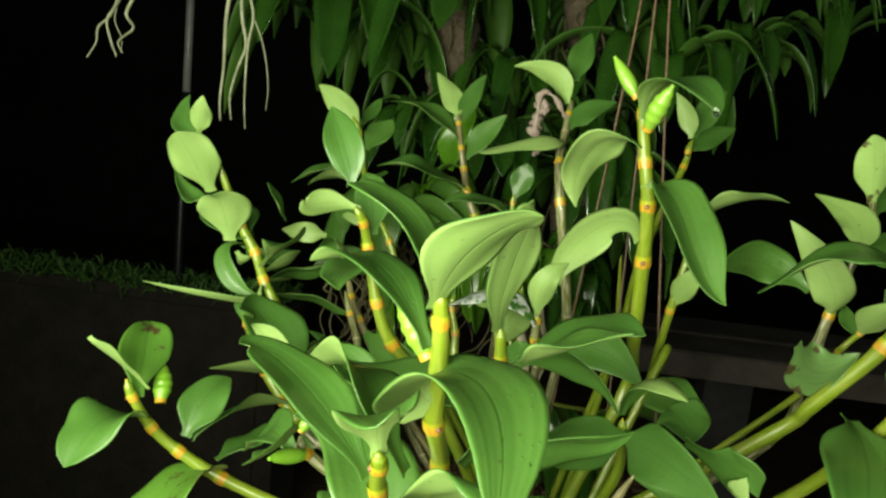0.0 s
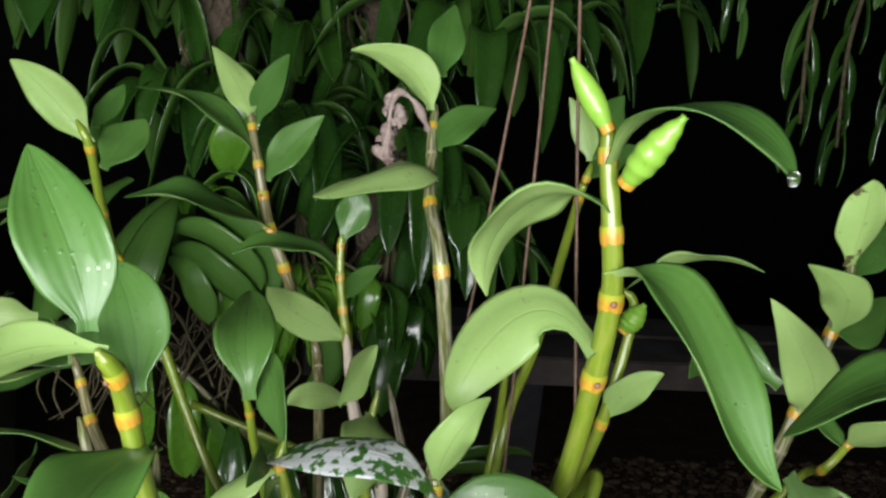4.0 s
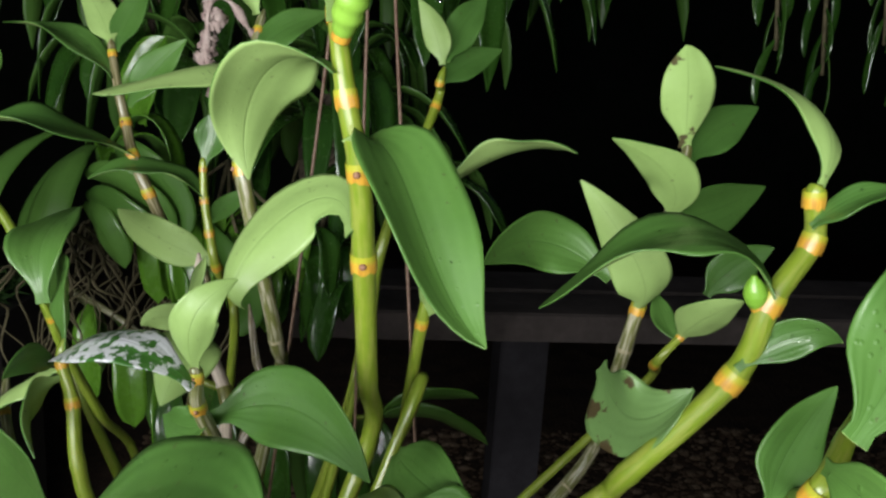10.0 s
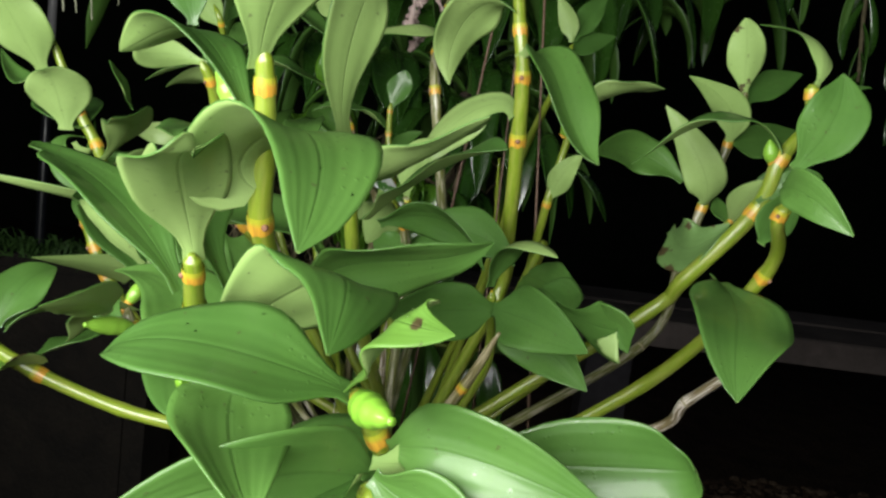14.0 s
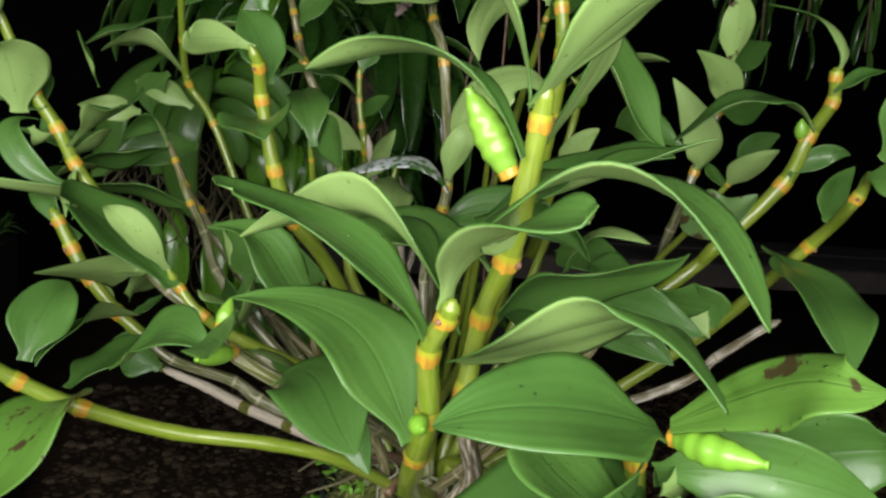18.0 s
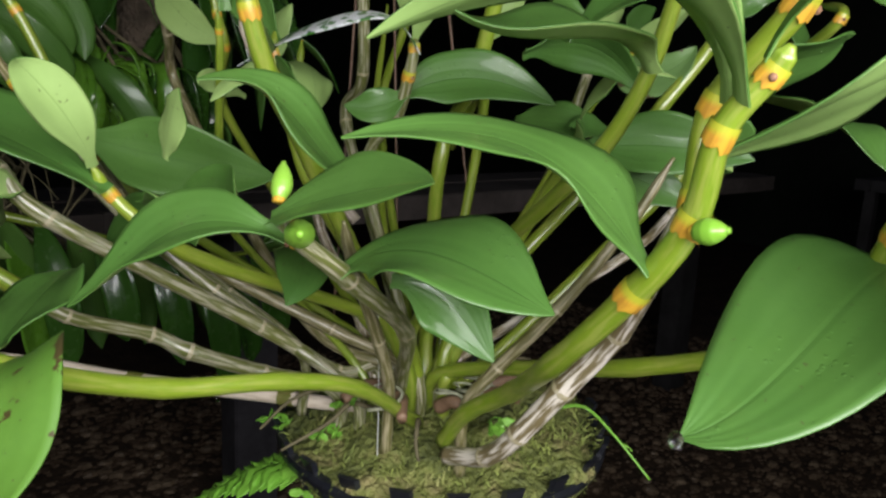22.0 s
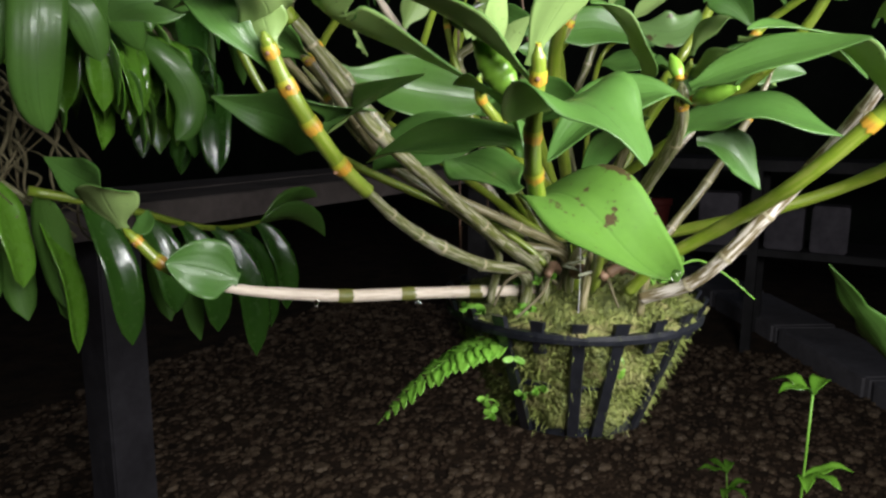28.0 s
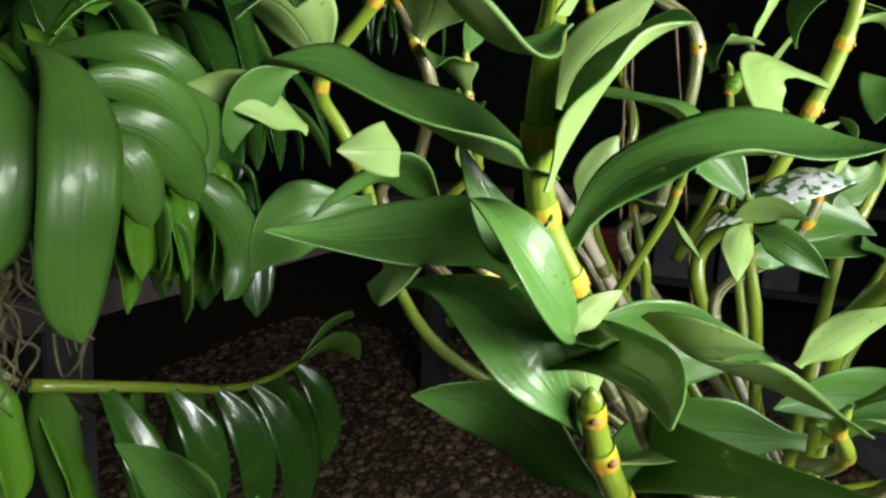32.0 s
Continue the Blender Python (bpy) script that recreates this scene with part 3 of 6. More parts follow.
c_sprig = cane([(0.042, 0.491, 0.950), (0.044, 0.494, 0.942), (0.046, 0.498, 0.930), (0.054, 0.519, 0.889), (0.064, 0.541, 0.850), (0.095, 0.450, 0.785)], 0.0032, "green", rings=(1,))
leaf(c_sprig, (0.044, 0.487, 0.950), ((0.041, 0.494, 0.971), (0.040, 0.515, 0.979)), (0.039, 0.548, 0.980), (0.0119, -0.0015, 0.0018), fold=0.31)

c_left = cane([(0.006, 0.401, 0.997), (0.0103, 0.4047, 0.989), (0.0125, 0.4120, 0.9747), (0.0200, 0.4127, 0.9434), (0.030, 0.416, 0.920), (0.054, 0.428, 0.889), (0.095, 0.430, 0.815), (0.110, 0.430, 0.785)], 0.0055, "green", rings=(1, 2, 3, 4))
leaf(c_left, (0.010, 0.375, 1.010), ((0.006, 0.377, 1.024), (-0.002, 0.385, 1.038)), (-0.010, 0.396, 1.049), (0.0090, 0.0006, 0.0039), fold=0.31)
leaf(c_left, (0.008, 0.404, 0.996), ((-0.009, 0.398, 0.998), (-0.017, 0.391, 0.996)), (-0.019, 0.386, 0.999), (-0.0008, 0.0015, -0.0069), fold=0.30)
leaf(c_left, (0.017, 0.412, 0.966), ((0.012, 0.394, 0.967), (0.010, 0.374, 0.966)), (0.013, 0.354, 0.961), (-0.0151, 0.0030, -0.0037), fold=0.30)
leaf(c_left, (0.015, 0.411, 0.982), (0.010, 0.421, 1.002), (0.001, 0.435, 1.014), (0.010, 0.000, 0.004))

c_near = cane([(0.0765, 0.238, 0.990), (0.0772, 0.2413, 0.9796), (0.0775, 0.246, 0.962), (0.077, 0.2513, 0.9419), (0.0787, 0.2705, 0.9189), (0.0764, 0.2720, 0.894)], 0.0051, "green", rings=(1, 3, 4, 5))
leaf(c_near, (0.075, 0.241, 0.984), ((0.085, 0.221, 1.005), (0.097, 0.211, 1.016)), (0.105, 0.207, 1.019), (-0.0111, -0.0076, -0.0004), shape=0.70, fold=0.15, twist=0.02)
leaf(c_near, (0.075, 0.243, 0.982), ((0.068, 0.246, 1.005), (0.053, 0.246, 1.018)), (0.042, 0.255, 1.019), (0.0030, 0.0087, 0.0011), shape=0.62, fold=0.16, twist=0.08)
leaf(c_near, (0.074, 0.241, 0.970), ((0.057, 0.250, 0.992), (0.040, 0.265, 0.994)), (0.021, 0.280, 0.987), (0.0011, 0.0116, -0.0004), shape=0.62, fold=0.19, twist=-0.26)
leaf(c_near, (0.076, 0.2445, 0.951), ((0.076, 0.234, 0.964), (0.094, 0.214, 0.969)), (0.102, 0.177, 0.946), (-0.0214, 0.0004, -0.0040), shape=0.50, fold=0.10, twist=0.67)
leaf(c_near, (0.086, 0.275, 0.917), ((0.103, 0.275, 0.928), (0.124, 0.268, 0.933)), (0.146, 0.268, 0.942), (0.0012, 0.0117, -0.0101), fold=0.28, twist=-0.05)
leaf(c_near, (0.068, 0.260, 0.918), ((0.051, 0.267, 0.945), (0.034, 0.293, 0.947)), (0.006, 0.320, 0.930), (0.0085, 0.0089, -0.0062), fold=0.40, twist=-0.04)

c_near_old = cane([(0.0766, 0.2718, 0.896), (0.082, 0.283, 0.875), (0.094, 0.303, 0.846), (0.093, 0.322, 0.821), (0.0926, 0.3409, 0.7966), (0.0952, 0.360, 0.7784), (0.099, 0.387, 0.766)], 0.0062, "paper", rings=())
bud(c_near, (0.0730, 0.2480, 0.9655), (0.0605, 0.2524, 0.9860), 0.0048)

c_near2 = cane([(0.0605, 0.244, 0.931), (0.0603, 0.2475, 0.9252), (0.0589, 0.2566, 0.9121), (0.0626, 0.2633, 0.8907), (0.065, 0.279, 0.869), (0.072, 0.310, 0.838), (0.092, 0.345, 0.812), (0.098, 0.376, 0.790), (0.104, 0.396, 0.768)], 0.0058, "green", rings=(1, 2, 3, 4))
leaf(c_near2, (0.069, 0.263, 0.907), ((0.095, 0.234, 0.928), (0.107, 0.218, 0.934)), (0.108, 0.191, 0.923), (-0.0184, -0.0037, 0.0042), shape=0.60, fold=-0.04, twist=0.11)
leaf(c_near2, (0.060, 0.249, 0.928), ((0.062, 0.229, 0.951), (0.069, 0.205, 0.960)), (0.073, 0.201, 0.963), (-0.0111, -0.0061, -0.0031), shape=0.70, fold=0.20)
leaf(c_near2, (0.056, 0.251, 0.919), ((0.034, 0.258, 0.942), (0.011, 0.273, 0.951)), (-0.001, 0.271, 0.954), (0.0098, 0.0092, -0.0005), fold=0.22, twist=-0.21)
leaf(c_near2, (0.061, 0.272, 0.877), ((0.052, 0.286, 0.896), (0.038, 0.304, 0.908)), (0.004, 0.327, 0.906), (0.0141, 0.0109, 0.0053), fold=0.21, twist=-0.08)
bud(c_near2, (0.059, 0.260, 0.889), (0.058, 0.251, 0.891), 0.0032)

c_mid = cane([(0.095, 0.289, 0.968), (0.096, 0.294, 0.955), (0.102, 0.324, 0.901), (0.115, 0.430, 0.815), (0.115, 0.430, 0.785)], 0.0045, "green", rings=(1,))
leaf(c_mid, (0.094, 0.282, 0.969), ((0.097, 0.253, 0.998), (0.102, 0.252, 1.015)), (0.098, 0.249, 1.012), (-0.0062, -0.0087, -0.0012), fold=0.06, twist=-0.60)
leaf(c_mid, (0.097, 0.284, 0.954), ((0.111, 0.284, 0.961), (0.125, 0.274, 0.970)), (0.139, 0.255, 0.980), (-0.0012, -0.0126, 0.0025), fold=0.31)
leaf(c_mid, (0.089, 0.297, 0.927), ((0.071, 0.301, 0.937), (0.047, 0.307, 0.935)), (0.023, 0.313, 0.940), (0.0047, 0.0156, 0.0036), fold=0.33, twist=0.19)

c_front = cane([(0.112, 0.229, 0.903), (0.113, 0.231, 0.899), (0.118, 0.237, 0.888), (0.127, 0.245, 0.866), (0.119, 0.226, 0.875), (0.148, 0.275, 0.840), (0.141, 0.327, 0.817), (0.125, 0.425, 0.785)], 0.0055, "green", rings=(1, 2, 3))
leaf(c_front, (0.111, 0.218, 0.906), ((0.089, 0.211, 0.915), (0.067, 0.210, 0.917)), (0.050, 0.216, 0.909), (-0.0009, 0.0155, 0.0064), fold=0.13, twist=-0.13)
leaf(c_front, (0.111, 0.214, 0.909), ((0.120, 0.192, 0.928), (0.122, 0.180, 0.934)), (0.133, 0.176, 0.934), (-0.0053, -0.0082, -0.0039), stain=1, shape=0.60, fold=-0.11, twist=0.41)
leaf(c_front, (0.122, 0.232, 0.886), (0.142, 0.213, 0.895), (0.180, 0.208, 0.885), (-0.001, -0.002, -0.012))
leaf(c_front, (0.129, 0.242, 0.879), (0.191, 0.239, 0.885), (0.203, 0.225, 0.893), (0.003, -0.001, -0.015))
leaf(c_front, (0.081, 0.223, 0.904), ((0.082, 0.218, 0.898), (0.088, 0.200, 0.895)), (0.097, 0.185, 0.887), (-0.0144, -0.0035, 0.0032), fold=0.20)
leaf(c_front, (0.121, 0.239, 0.873), (0.095, 0.211, 0.884), (0.058, 0.191, 0.876), (0.001, -0.000, 0.015))
leaf(c_front, (0.119, 0.232, 0.875), ((0.106, 0.237, 0.877), (0.071, 0.239, 0.861)), (0.044, 0.249, 0.846), (0.0041, 0.0230, 0.0051), fold=0.16, twist=0.03)
leaf(c_front, (0.119, 0.219, 0.884), (0.137, 0.208, 0.877), (0.161, 0.189, 0.874), (-0.002, 0.001, -0.013))
leaf(c_front, (0.118, 0.223, 0.886), (0.135, 0.233, 0.884), (0.151, 0.245, 0.885), (-0.000, 0.001, 0.008))
bud(c_front, (0.1141, 0.2149, 0.9050), (0.1229, 0.1926, 0.9093), 0.0042)

c_low = cane([(-0.106, 0.373, 0.892), (-0.103, 0.374, 0.883), (-0.094, 0.379, 0.865), (-0.080, 0.384, 0.851), (-0.057, 0.390, 0.836), (-0.018, 0.397, 0.820), (0.026, 0.399, 0.812), (0.062, 0.402, 0.800), (0.108, 0.420, 0.766)], 0.0052, "green", rings=(0, 1, 2, 3, 4))
leaf(c_low, (-0.097, 0.379, 0.887), ((-0.106, 0.366, 0.905), (-0.111, 0.353, 0.917)), (-0.113, 0.350, 0.921), (-0.0080, 0.0057, -0.0007), fold=0.29, twist=-0.16)
leaf(c_low, (-0.102, 0.377, 0.882), ((-0.109, 0.395, 0.899), (-0.116, 0.411, 0.908)), (-0.122, 0.425, 0.911), (0.0131, 0.0064, 0.0), stain=1, fold=0.36)
leaf(c_low, (-0.101, 0.381, 0.870), ((-0.108, 0.363, 0.876), (-0.112, 0.349, 0.872)), (-0.116, 0.336, 0.857), (-0.0217, 0.0034, -0.0024), shape=0.47, fold=0.20, twist=0.19)
leaf(c_low, (-0.057, 0.392, 0.841), ((-0.071, 0.368, 0.841), (-0.080, 0.350, 0.828)), (-0.092, 0.330, 0.820), (-0.0193, 0.0006, -0.0103), stain=1, shape=0.47, fold=0.24, twist=0.31)
leaf(c_low, (-0.075, 0.391, 0.856), ((-0.070, 0.407, 0.863), (-0.063, 0.442, 0.860)), (-0.045, 0.481, 0.850), (0.0103, -0.0027, 0.0062), fold=0.35, twist=0.25)
leaf(c_low, (-0.078, 0.388, 0.858), (-0.073, 0.401, 0.877), (-0.068, 0.423, 0.883), (0.012, 0.000, -0.004))
leaf(c_low, (-0.063, 0.398, 0.842), (-0.047, 0.421, 0.850), (-0.033, 0.443, 0.852), (0.012, -0.009, 0.004))
bud(c_low, (-0.0932, 0.3865, 0.8777), (-0.0990, 0.3985, 0.8955), 0.0052)

c_bend = cane([(0.292, 0.380, 1.020), (0.291, 0.380, 1.016), (0.294, 0.382, 1.003), (0.283, 0.381, 0.985), (0.278, 0.387, 0.959), (0.255, 0.402, 0.920), (0.242, 0.412, 0.899), (0.150, 0.430, 0.815), (0.130, 0.430, 0.785)], 0.0058, "green", rings=(1, 2, 3, 4))
leaf(c_bend, (0.292, 0.380, 1.019), (0.296, 0.394, 1.041), (0.282, 0.429, 1.054), (-0.006, -0.002, 0.001))
leaf(c_bend, (0.282, 0.377, 0.987), ((0.267, 0.390, 1.003), (0.245, 0.400, 0.995)), (0.221, 0.406, 0.975), (0.0056, 0.0164, 0.0015), fold=0.10, twist=0.12)
leaf(c_bend, (0.290, 0.378, 1.008), (0.299, 0.373, 1.017), (0.313, 0.372, 1.021), (0.000, -0.005, -0.002))
leaf(c_bend, (0.276, 0.382, 0.964), (0.290, 0.377, 0.976), (0.296, 0.366, 0.978), (0.002, -0.002, -0.005))
bud(c_bend, (0.280, 0.382, 0.983), (0.276, 0.380, 0.993), 0.0035)

c_spot = cane([(0.300, 0.478, 1.027), (0.299, 0.477, 1.020), (0.294, 0.475, 0.995), (0.286, 0.477, 0.956), (0.283, 0.479, 0.937), (0.281, 0.485, 0.916), (0.269, 0.497, 0.862), (0.135, 0.430, 0.785)], 0.0048, "sheath", rings=(2, 3))
leaf(c_spot, (0.299, 0.478, 1.025), (0.293, 0.468, 1.049), (0.286, 0.461, 1.064), (-0.010, 0.003, -0.002), stain=1)
leaf(c_spot, (0.301, 0.476, 1.020), (0.318, 0.487, 1.034), (0.340, 0.496, 1.044), (0.006, -0.004, -0.006))
leaf(c_spot, (0.293, 0.473, 0.996), (0.286, 0.462, 1.014), (0.258, 0.454, 1.028), (-0.007, 0.006, -0.004))
leaf(c_spot, (0.295, 0.473, 0.996), (0.317, 0.480, 1.000), (0.350, 0.498, 1.009), (0.003, -0.002, -0.010))
leaf(c_spot, (0.284, 0.472, 0.958), (0.277, 0.462, 0.978), (0.250, 0.462, 1.011), (-0.010, 0.003, -0.006))
leaf(c_spot, (0.270, 0.471, 0.970), (0.242, 0.478, 0.983), (0.212, 0.451, 0.979), (0.001, 0.004, 0.012))
leaf(c_spot, (0.258, 0.442, 0.943), (0.257, 0.410, 0.937), (0.271, 0.396, 0.952), (-0.004, -0.004, -0.013), stain=2)

c_shoot = cane([(0.297, 0.454, 0.954), (0.295, 0.454, 0.951), (0.286, 0.455, 0.939), (0.284, 0.478, 0.911), (0.135, 0.440, 0.785)], 0.0030, "green", rings=(1, 2))
leaf(c_shoot, (0.295, 0.454, 0.951), (0.293, 0.436, 0.964), (0.297, 0.417, 0.976), (-0.007, 0.002, 0.004))
leaf(c_shoot, (0.294, 0.453, 0.949), (0.292, 0.465, 0.956), (0.294, 0.477, 0.963), (0.005, -0.000, 0.001))
leaf(c_shoot, (0.315, 0.474, 0.963), (0.326, 0.474, 0.975), (0.343, 0.474, 0.985), (0.005, -0.002, -0.007))

c_right = cane([(0.281, 0.338, 0.971), (0.257, 0.317, 0.961), (0.273, 0.355, 0.933), (0.242, 0.394, 0.867), (0.145, 0.420, 0.785), (0.125, 0.420, 0.785)], 0.0050, "green", rings=(0, 1, 2))
leaf(c_right, (0.258, 0.365, 0.927), ((0.254, 0.329, 0.922), (0.244, 0.302, 0.914)), (0.237, 0.281, 0.897), (-0.0202, 0.0028, 0.0024), fold=0.29, twist=-0.32)
leaf(c_right, (0.254, 0.306, 0.978), (0.268, 0.312, 0.999), (0.272, 0.320, 1.016), (0.010, -0.004, -0.003))
leaf(c_right, (0.252, 0.310, 0.971), (0.251, 0.289, 0.969), (0.261, 0.274, 0.958), (-0.001, 0.002, -0.007))
leaf(c_right, (0.260, 0.335, 0.948), (0.268, 0.341, 0.959), (0.281, 0.346, 0.973), (0.006, -0.002, -0.004))

c_side = cane([(-0.122, 0.503, 1.012), (-0.112, 0.508, 0.984), (-0.105, 0.511, 0.965), (-0.093, 0.512, 0.946), (-0.083, 0.506, 0.928), (-0.070, 0.501, 0.911)], 0.0054, "green", rings=(1, 2, 3, 4))
leaf(c_side, (-0.086, 0.507, 0.937), ((-0.064, 0.488, 0.959), (-0.053, 0.460, 0.964)), (-0.050, 0.436, 0.965), (-0.0105, -0.0090, -0.0046), fold=0.33, twist=0.03)
leaf(c_side, (-0.101, 0.507, 0.956), ((-0.115, 0.525, 0.964), (-0.132, 0.539, 0.973)), (-0.142, 0.557, 0.976), (0.0180, 0.0090, 0.0040), fold=0.30, twist=-0.06)
leaf(c_side, (-0.092, 0.517, 0.928), ((-0.080, 0.540, 0.935), (-0.088, 0.556, 0.934)), (-0.127, 0.567, 0.940), (0.0096, 0.0010, 0.0085), fold=0.30, twist=-0.14)
leaf(c_side, (-0.085, 0.504, 0.916), ((-0.107, 0.503, 0.928), (-0.116, 0.512, 0.944)), (-0.105, 0.526, 0.949), (0.0056, 0.0003, 0.0055), fold=0.31)
leaf(c_side, (-0.025, 0.595, 0.935), ((-0.045, 0.610, 0.931), (-0.065, 0.611, 0.926)), (-0.080, 0.607, 0.916), (0.0093, 0.0015, 0.0087), fold=0.29)
leaf(c_side, (-0.073, 0.516, 0.971), (-0.077, 0.506, 0.986), (-0.079, 0.492, 0.998), (-0.002, 0.005, 0.004))
leaf(c_side, (-0.124, 0.502, 0.987), (-0.131, 0.484, 1.013), (-0.135, 0.470, 1.027), (-0.017, 0.000, -0.005))
leaf(c_side, (-0.133, 0.498, 1.027), (-0.129, 0.490, 1.039), (-0.124, 0.483, 1.052), (-0.007, -0.002, 0.001))
leaf(c_side, (-0.133, 0.498, 1.025), (-0.150, 0.507, 1.035), (-0.152, 0.520, 1.053), (0.007, 0.002, 0.003))
leaf(c_side, (-0.125, 0.502, 0.985), (-0.141, 0.510, 0.981), (-0.161, 0.520, 0.999), (0.004, 0.007, 0.002))
leaf(c_side, (-0.110, 0.507, 0.953), (-0.111, 0.495, 0.979), (-0.113, 0.480, 0.987), (-0.018, -0.003, -0.004))
leaf(c_side, (-0.105, 0.507, 0.946), (-0.100, 0.518, 0.940), (-0.104, 0.530, 0.962), (0.005, -0.003, 0.004))

c_sidelow = cane([(-0.074, 0.502, 0.916), (-0.062, 0.497, 0.902), (-0.045, 0.491, 0.882), (-0.030, 0.485, 0.863), (0.051, 0.468, 0.810), (0.085, 0.455, 0.785), (0.105, 0.450, 0.785)], 0.0054, "sheath", rings=())

c_side2 = cane([(-0.093, 0.497, 0.904), (-0.089, 0.497, 0.897), (-0.082, 0.495, 0.883), (-0.072, 0.491, 0.867), (-0.057, 0.487, 0.849), (-0.042, 0.483, 0.836)], 0.0058, "green", rings=(1, 2, 3, 4))
leaf(c_side2, (-0.079, 0.500, 0.887), ((-0.100, 0.514, 0.913), (-0.089, 0.534, 0.922)), (-0.083, 0.559, 0.919), (0.0093, -0.0049, 0.0037), fold=0.36, twist=-0.12)
leaf(c_side2, (-0.053, 0.496, 0.855), ((-0.044, 0.523, 0.866), (-0.040, 0.545, 0.872)), (-0.064, 0.558, 0.880), (-0.0029, -0.0022, 0.0147), fold=0.27, twist=0.03)
leaf(c_side2, (-0.072, 0.494, 0.876), ((-0.052, 0.487, 0.871), (-0.056, 0.482, 0.874)), (-0.084, 0.427, 0.886), (-0.0070, 0.0024, -0.0117), fold=0.30, twist=-0.13)
leaf(c_side2, (-0.086, 0.498, 0.899), (-0.089, 0.500, 0.912), (-0.097, 0.495, 0.916), (-0.004, 0.009, -0.001))
leaf(c_side2, (-0.086, 0.504, 0.915), (-0.083, 0.500, 0.921), (-0.079, 0.494, 0.926), (-0.001, 0.002, 0.003))
leaf(c_side2, (-0.081, 0.500, 0.898), ((-0.081, 0.507, 0.909), (-0.101, 0.489, 0.915)), (-0.156, 0.474, 0.924), (-0.0098, 0.0062, -0.0041), fold=0.31, twist=0.09)

c_side2low = cane([(-0.046, 0.484, 0.840), (-0.027, 0.480, 0.824), (0.007, 0.485, 0.809), (0.022, 0.479, 0.800), (0.054, 0.470, 0.786), (0.084, 0.454, 0.775)], 0.0056, "sheath", rings=())

c_baretip = cane([(-0.075, 0.616, 0.813), (-0.071, 0.611, 0.806), (-0.063, 0.604, 0.794), (-0.056, 0.593, 0.786), (-0.040, 0.582, 0.778)], 0.0050, "green", rings=(1, 2))
leaf(c_baretip, (-0.075, 0.616, 0.813), (-0.090, 0.608, 0.831), (-0.099, 0.596, 0.837), (-0.009, 0.012, 0.001))
leaf(c_baretip, (-0.042, 0.568, 0.784), (-0.059, 0.576, 0.792), (-0.075, 0.585, 0.797), (0.006, 0.001, 0.015), shape=0.62)
leaf(c_baretip, (-0.093, 0.608, 0.836), (-0.084, 0.635, 0.839), (-0.085, 0.663, 0.849), (0.004, -0.003, 0.009))
leaf(c_baretip, (-0.067, 0.620, 0.807), (-0.056, 0.623, 0.812), (-0.047, 0.631, 0.819), (0.003, -0.004, -0.001))

c_bare = cane([(-0.043, 0.584, 0.779), (-0.030, 0.578, 0.775), (-0.010, 0.568, 0.770), (0.017, 0.542, 0.766), (0.044, 0.515, 0.765), (0.073, 0.484, 0.764), (0.099, 0.454, 0.763)], 0.0058, "bare", rings=())

c_clump = cane([(0.000, 0.351, 0.885), (0.004, 0.351, 0.877), (0.027, 0.358, 0.860), (0.074, 0.388, 0.826), (0.105, 0.430, 0.785)], 0.0052, "sheath", rings=(1,))
leaf(c_clump, (0.023, 0.357, 0.862), ((0.035, 0.338, 0.873), (0.040, 0.311, 0.871)), (0.047, 0.290, 0.863), (-0.0150, -0.0096, -0.0072), fold=0.16, twist=0.34)
leaf(c_clump, (-0.006, 0.346, 0.883), ((-0.003, 0.330, 0.890), (0.000, 0.308, 0.896)), (-0.002, 0.283, 0.900), (-0.0081, -0.0040, -0.0066), fold=0.30)
leaf(c_clump, (0.000, 0.348, 0.877), ((-0.019, 0.364, 0.881), (-0.030, 0.381, 0.870)), (-0.046, 0.392, 0.853), (0.0065, 0.0091, 0.0065), fold=0.37, twist=0.22)
leaf(c_clump, (0.038, 0.350, 0.860), ((0.047, 0.337, 0.857), (0.053, 0.330, 0.849)), (0.059, 0.323, 0.837), (-0.0057, 0.0014, -0.0088), fold=0.30)
leaf(c_clump, (0.044, 0.379, 0.889), ((0.027, 0.376, 0.901), (0.015, 0.384, 0.916)), (-0.008, 0.389, 0.919), (0.0114, 0.0018, -0.0048), fold=0.31, twist=-0.14)
leaf(c_clump, (0.011, 0.368, 0.871), (0.030, 0.391, 0.857), (0.030, 0.404, 0.839), (-0.008, 0.006, 0.002))
leaf(c_clump, (0.007, 0.393, 0.875), (0.013, 0.423, 0.879), (0.006, 0.451, 0.872), (0.001, 0.001, 0.011))
bud(c_clump, (-0.000, 0.352, 0.887), (0.004, 0.357, 0.897), 0.0030)
bud(c_clump, (0.0050, 0.346, 0.8780), (-0.0070, 0.3275, 0.8822), 0.0040)

c_patchy = cane([(0.110, 0.439, 0.943), (0.111, 0.438, 0.939), (0.111, 0.441, 0.927), (0.114, 0.453, 0.909), (0.114, 0.477, 0.876), (0.115, 0.430, 0.785)], 0.0045, "sheath", rings=(1, 2))
leaf(c_patchy, (0.111, 0.434, 0.937), ((0.091, 0.436, 0.951), (0.070, 0.451, 0.946)), (0.047, 0.482, 0.927), (0.0050, 0.0105, 0.0027), stain=3, fold=-0.12, twist=-0.04)
leaf(c_patchy, (0.111, 0.439, 0.941), (0.112, 0.427, 0.963), (0.125, 0.433, 0.975), (-0.007, 0.000, 0.003))
leaf(c_patchy, (0.114, 0.454, 0.916), (0.144, 0.436, 0.929), (0.170, 0.404, 0.917), (-0.004, -0.005, -0.013))
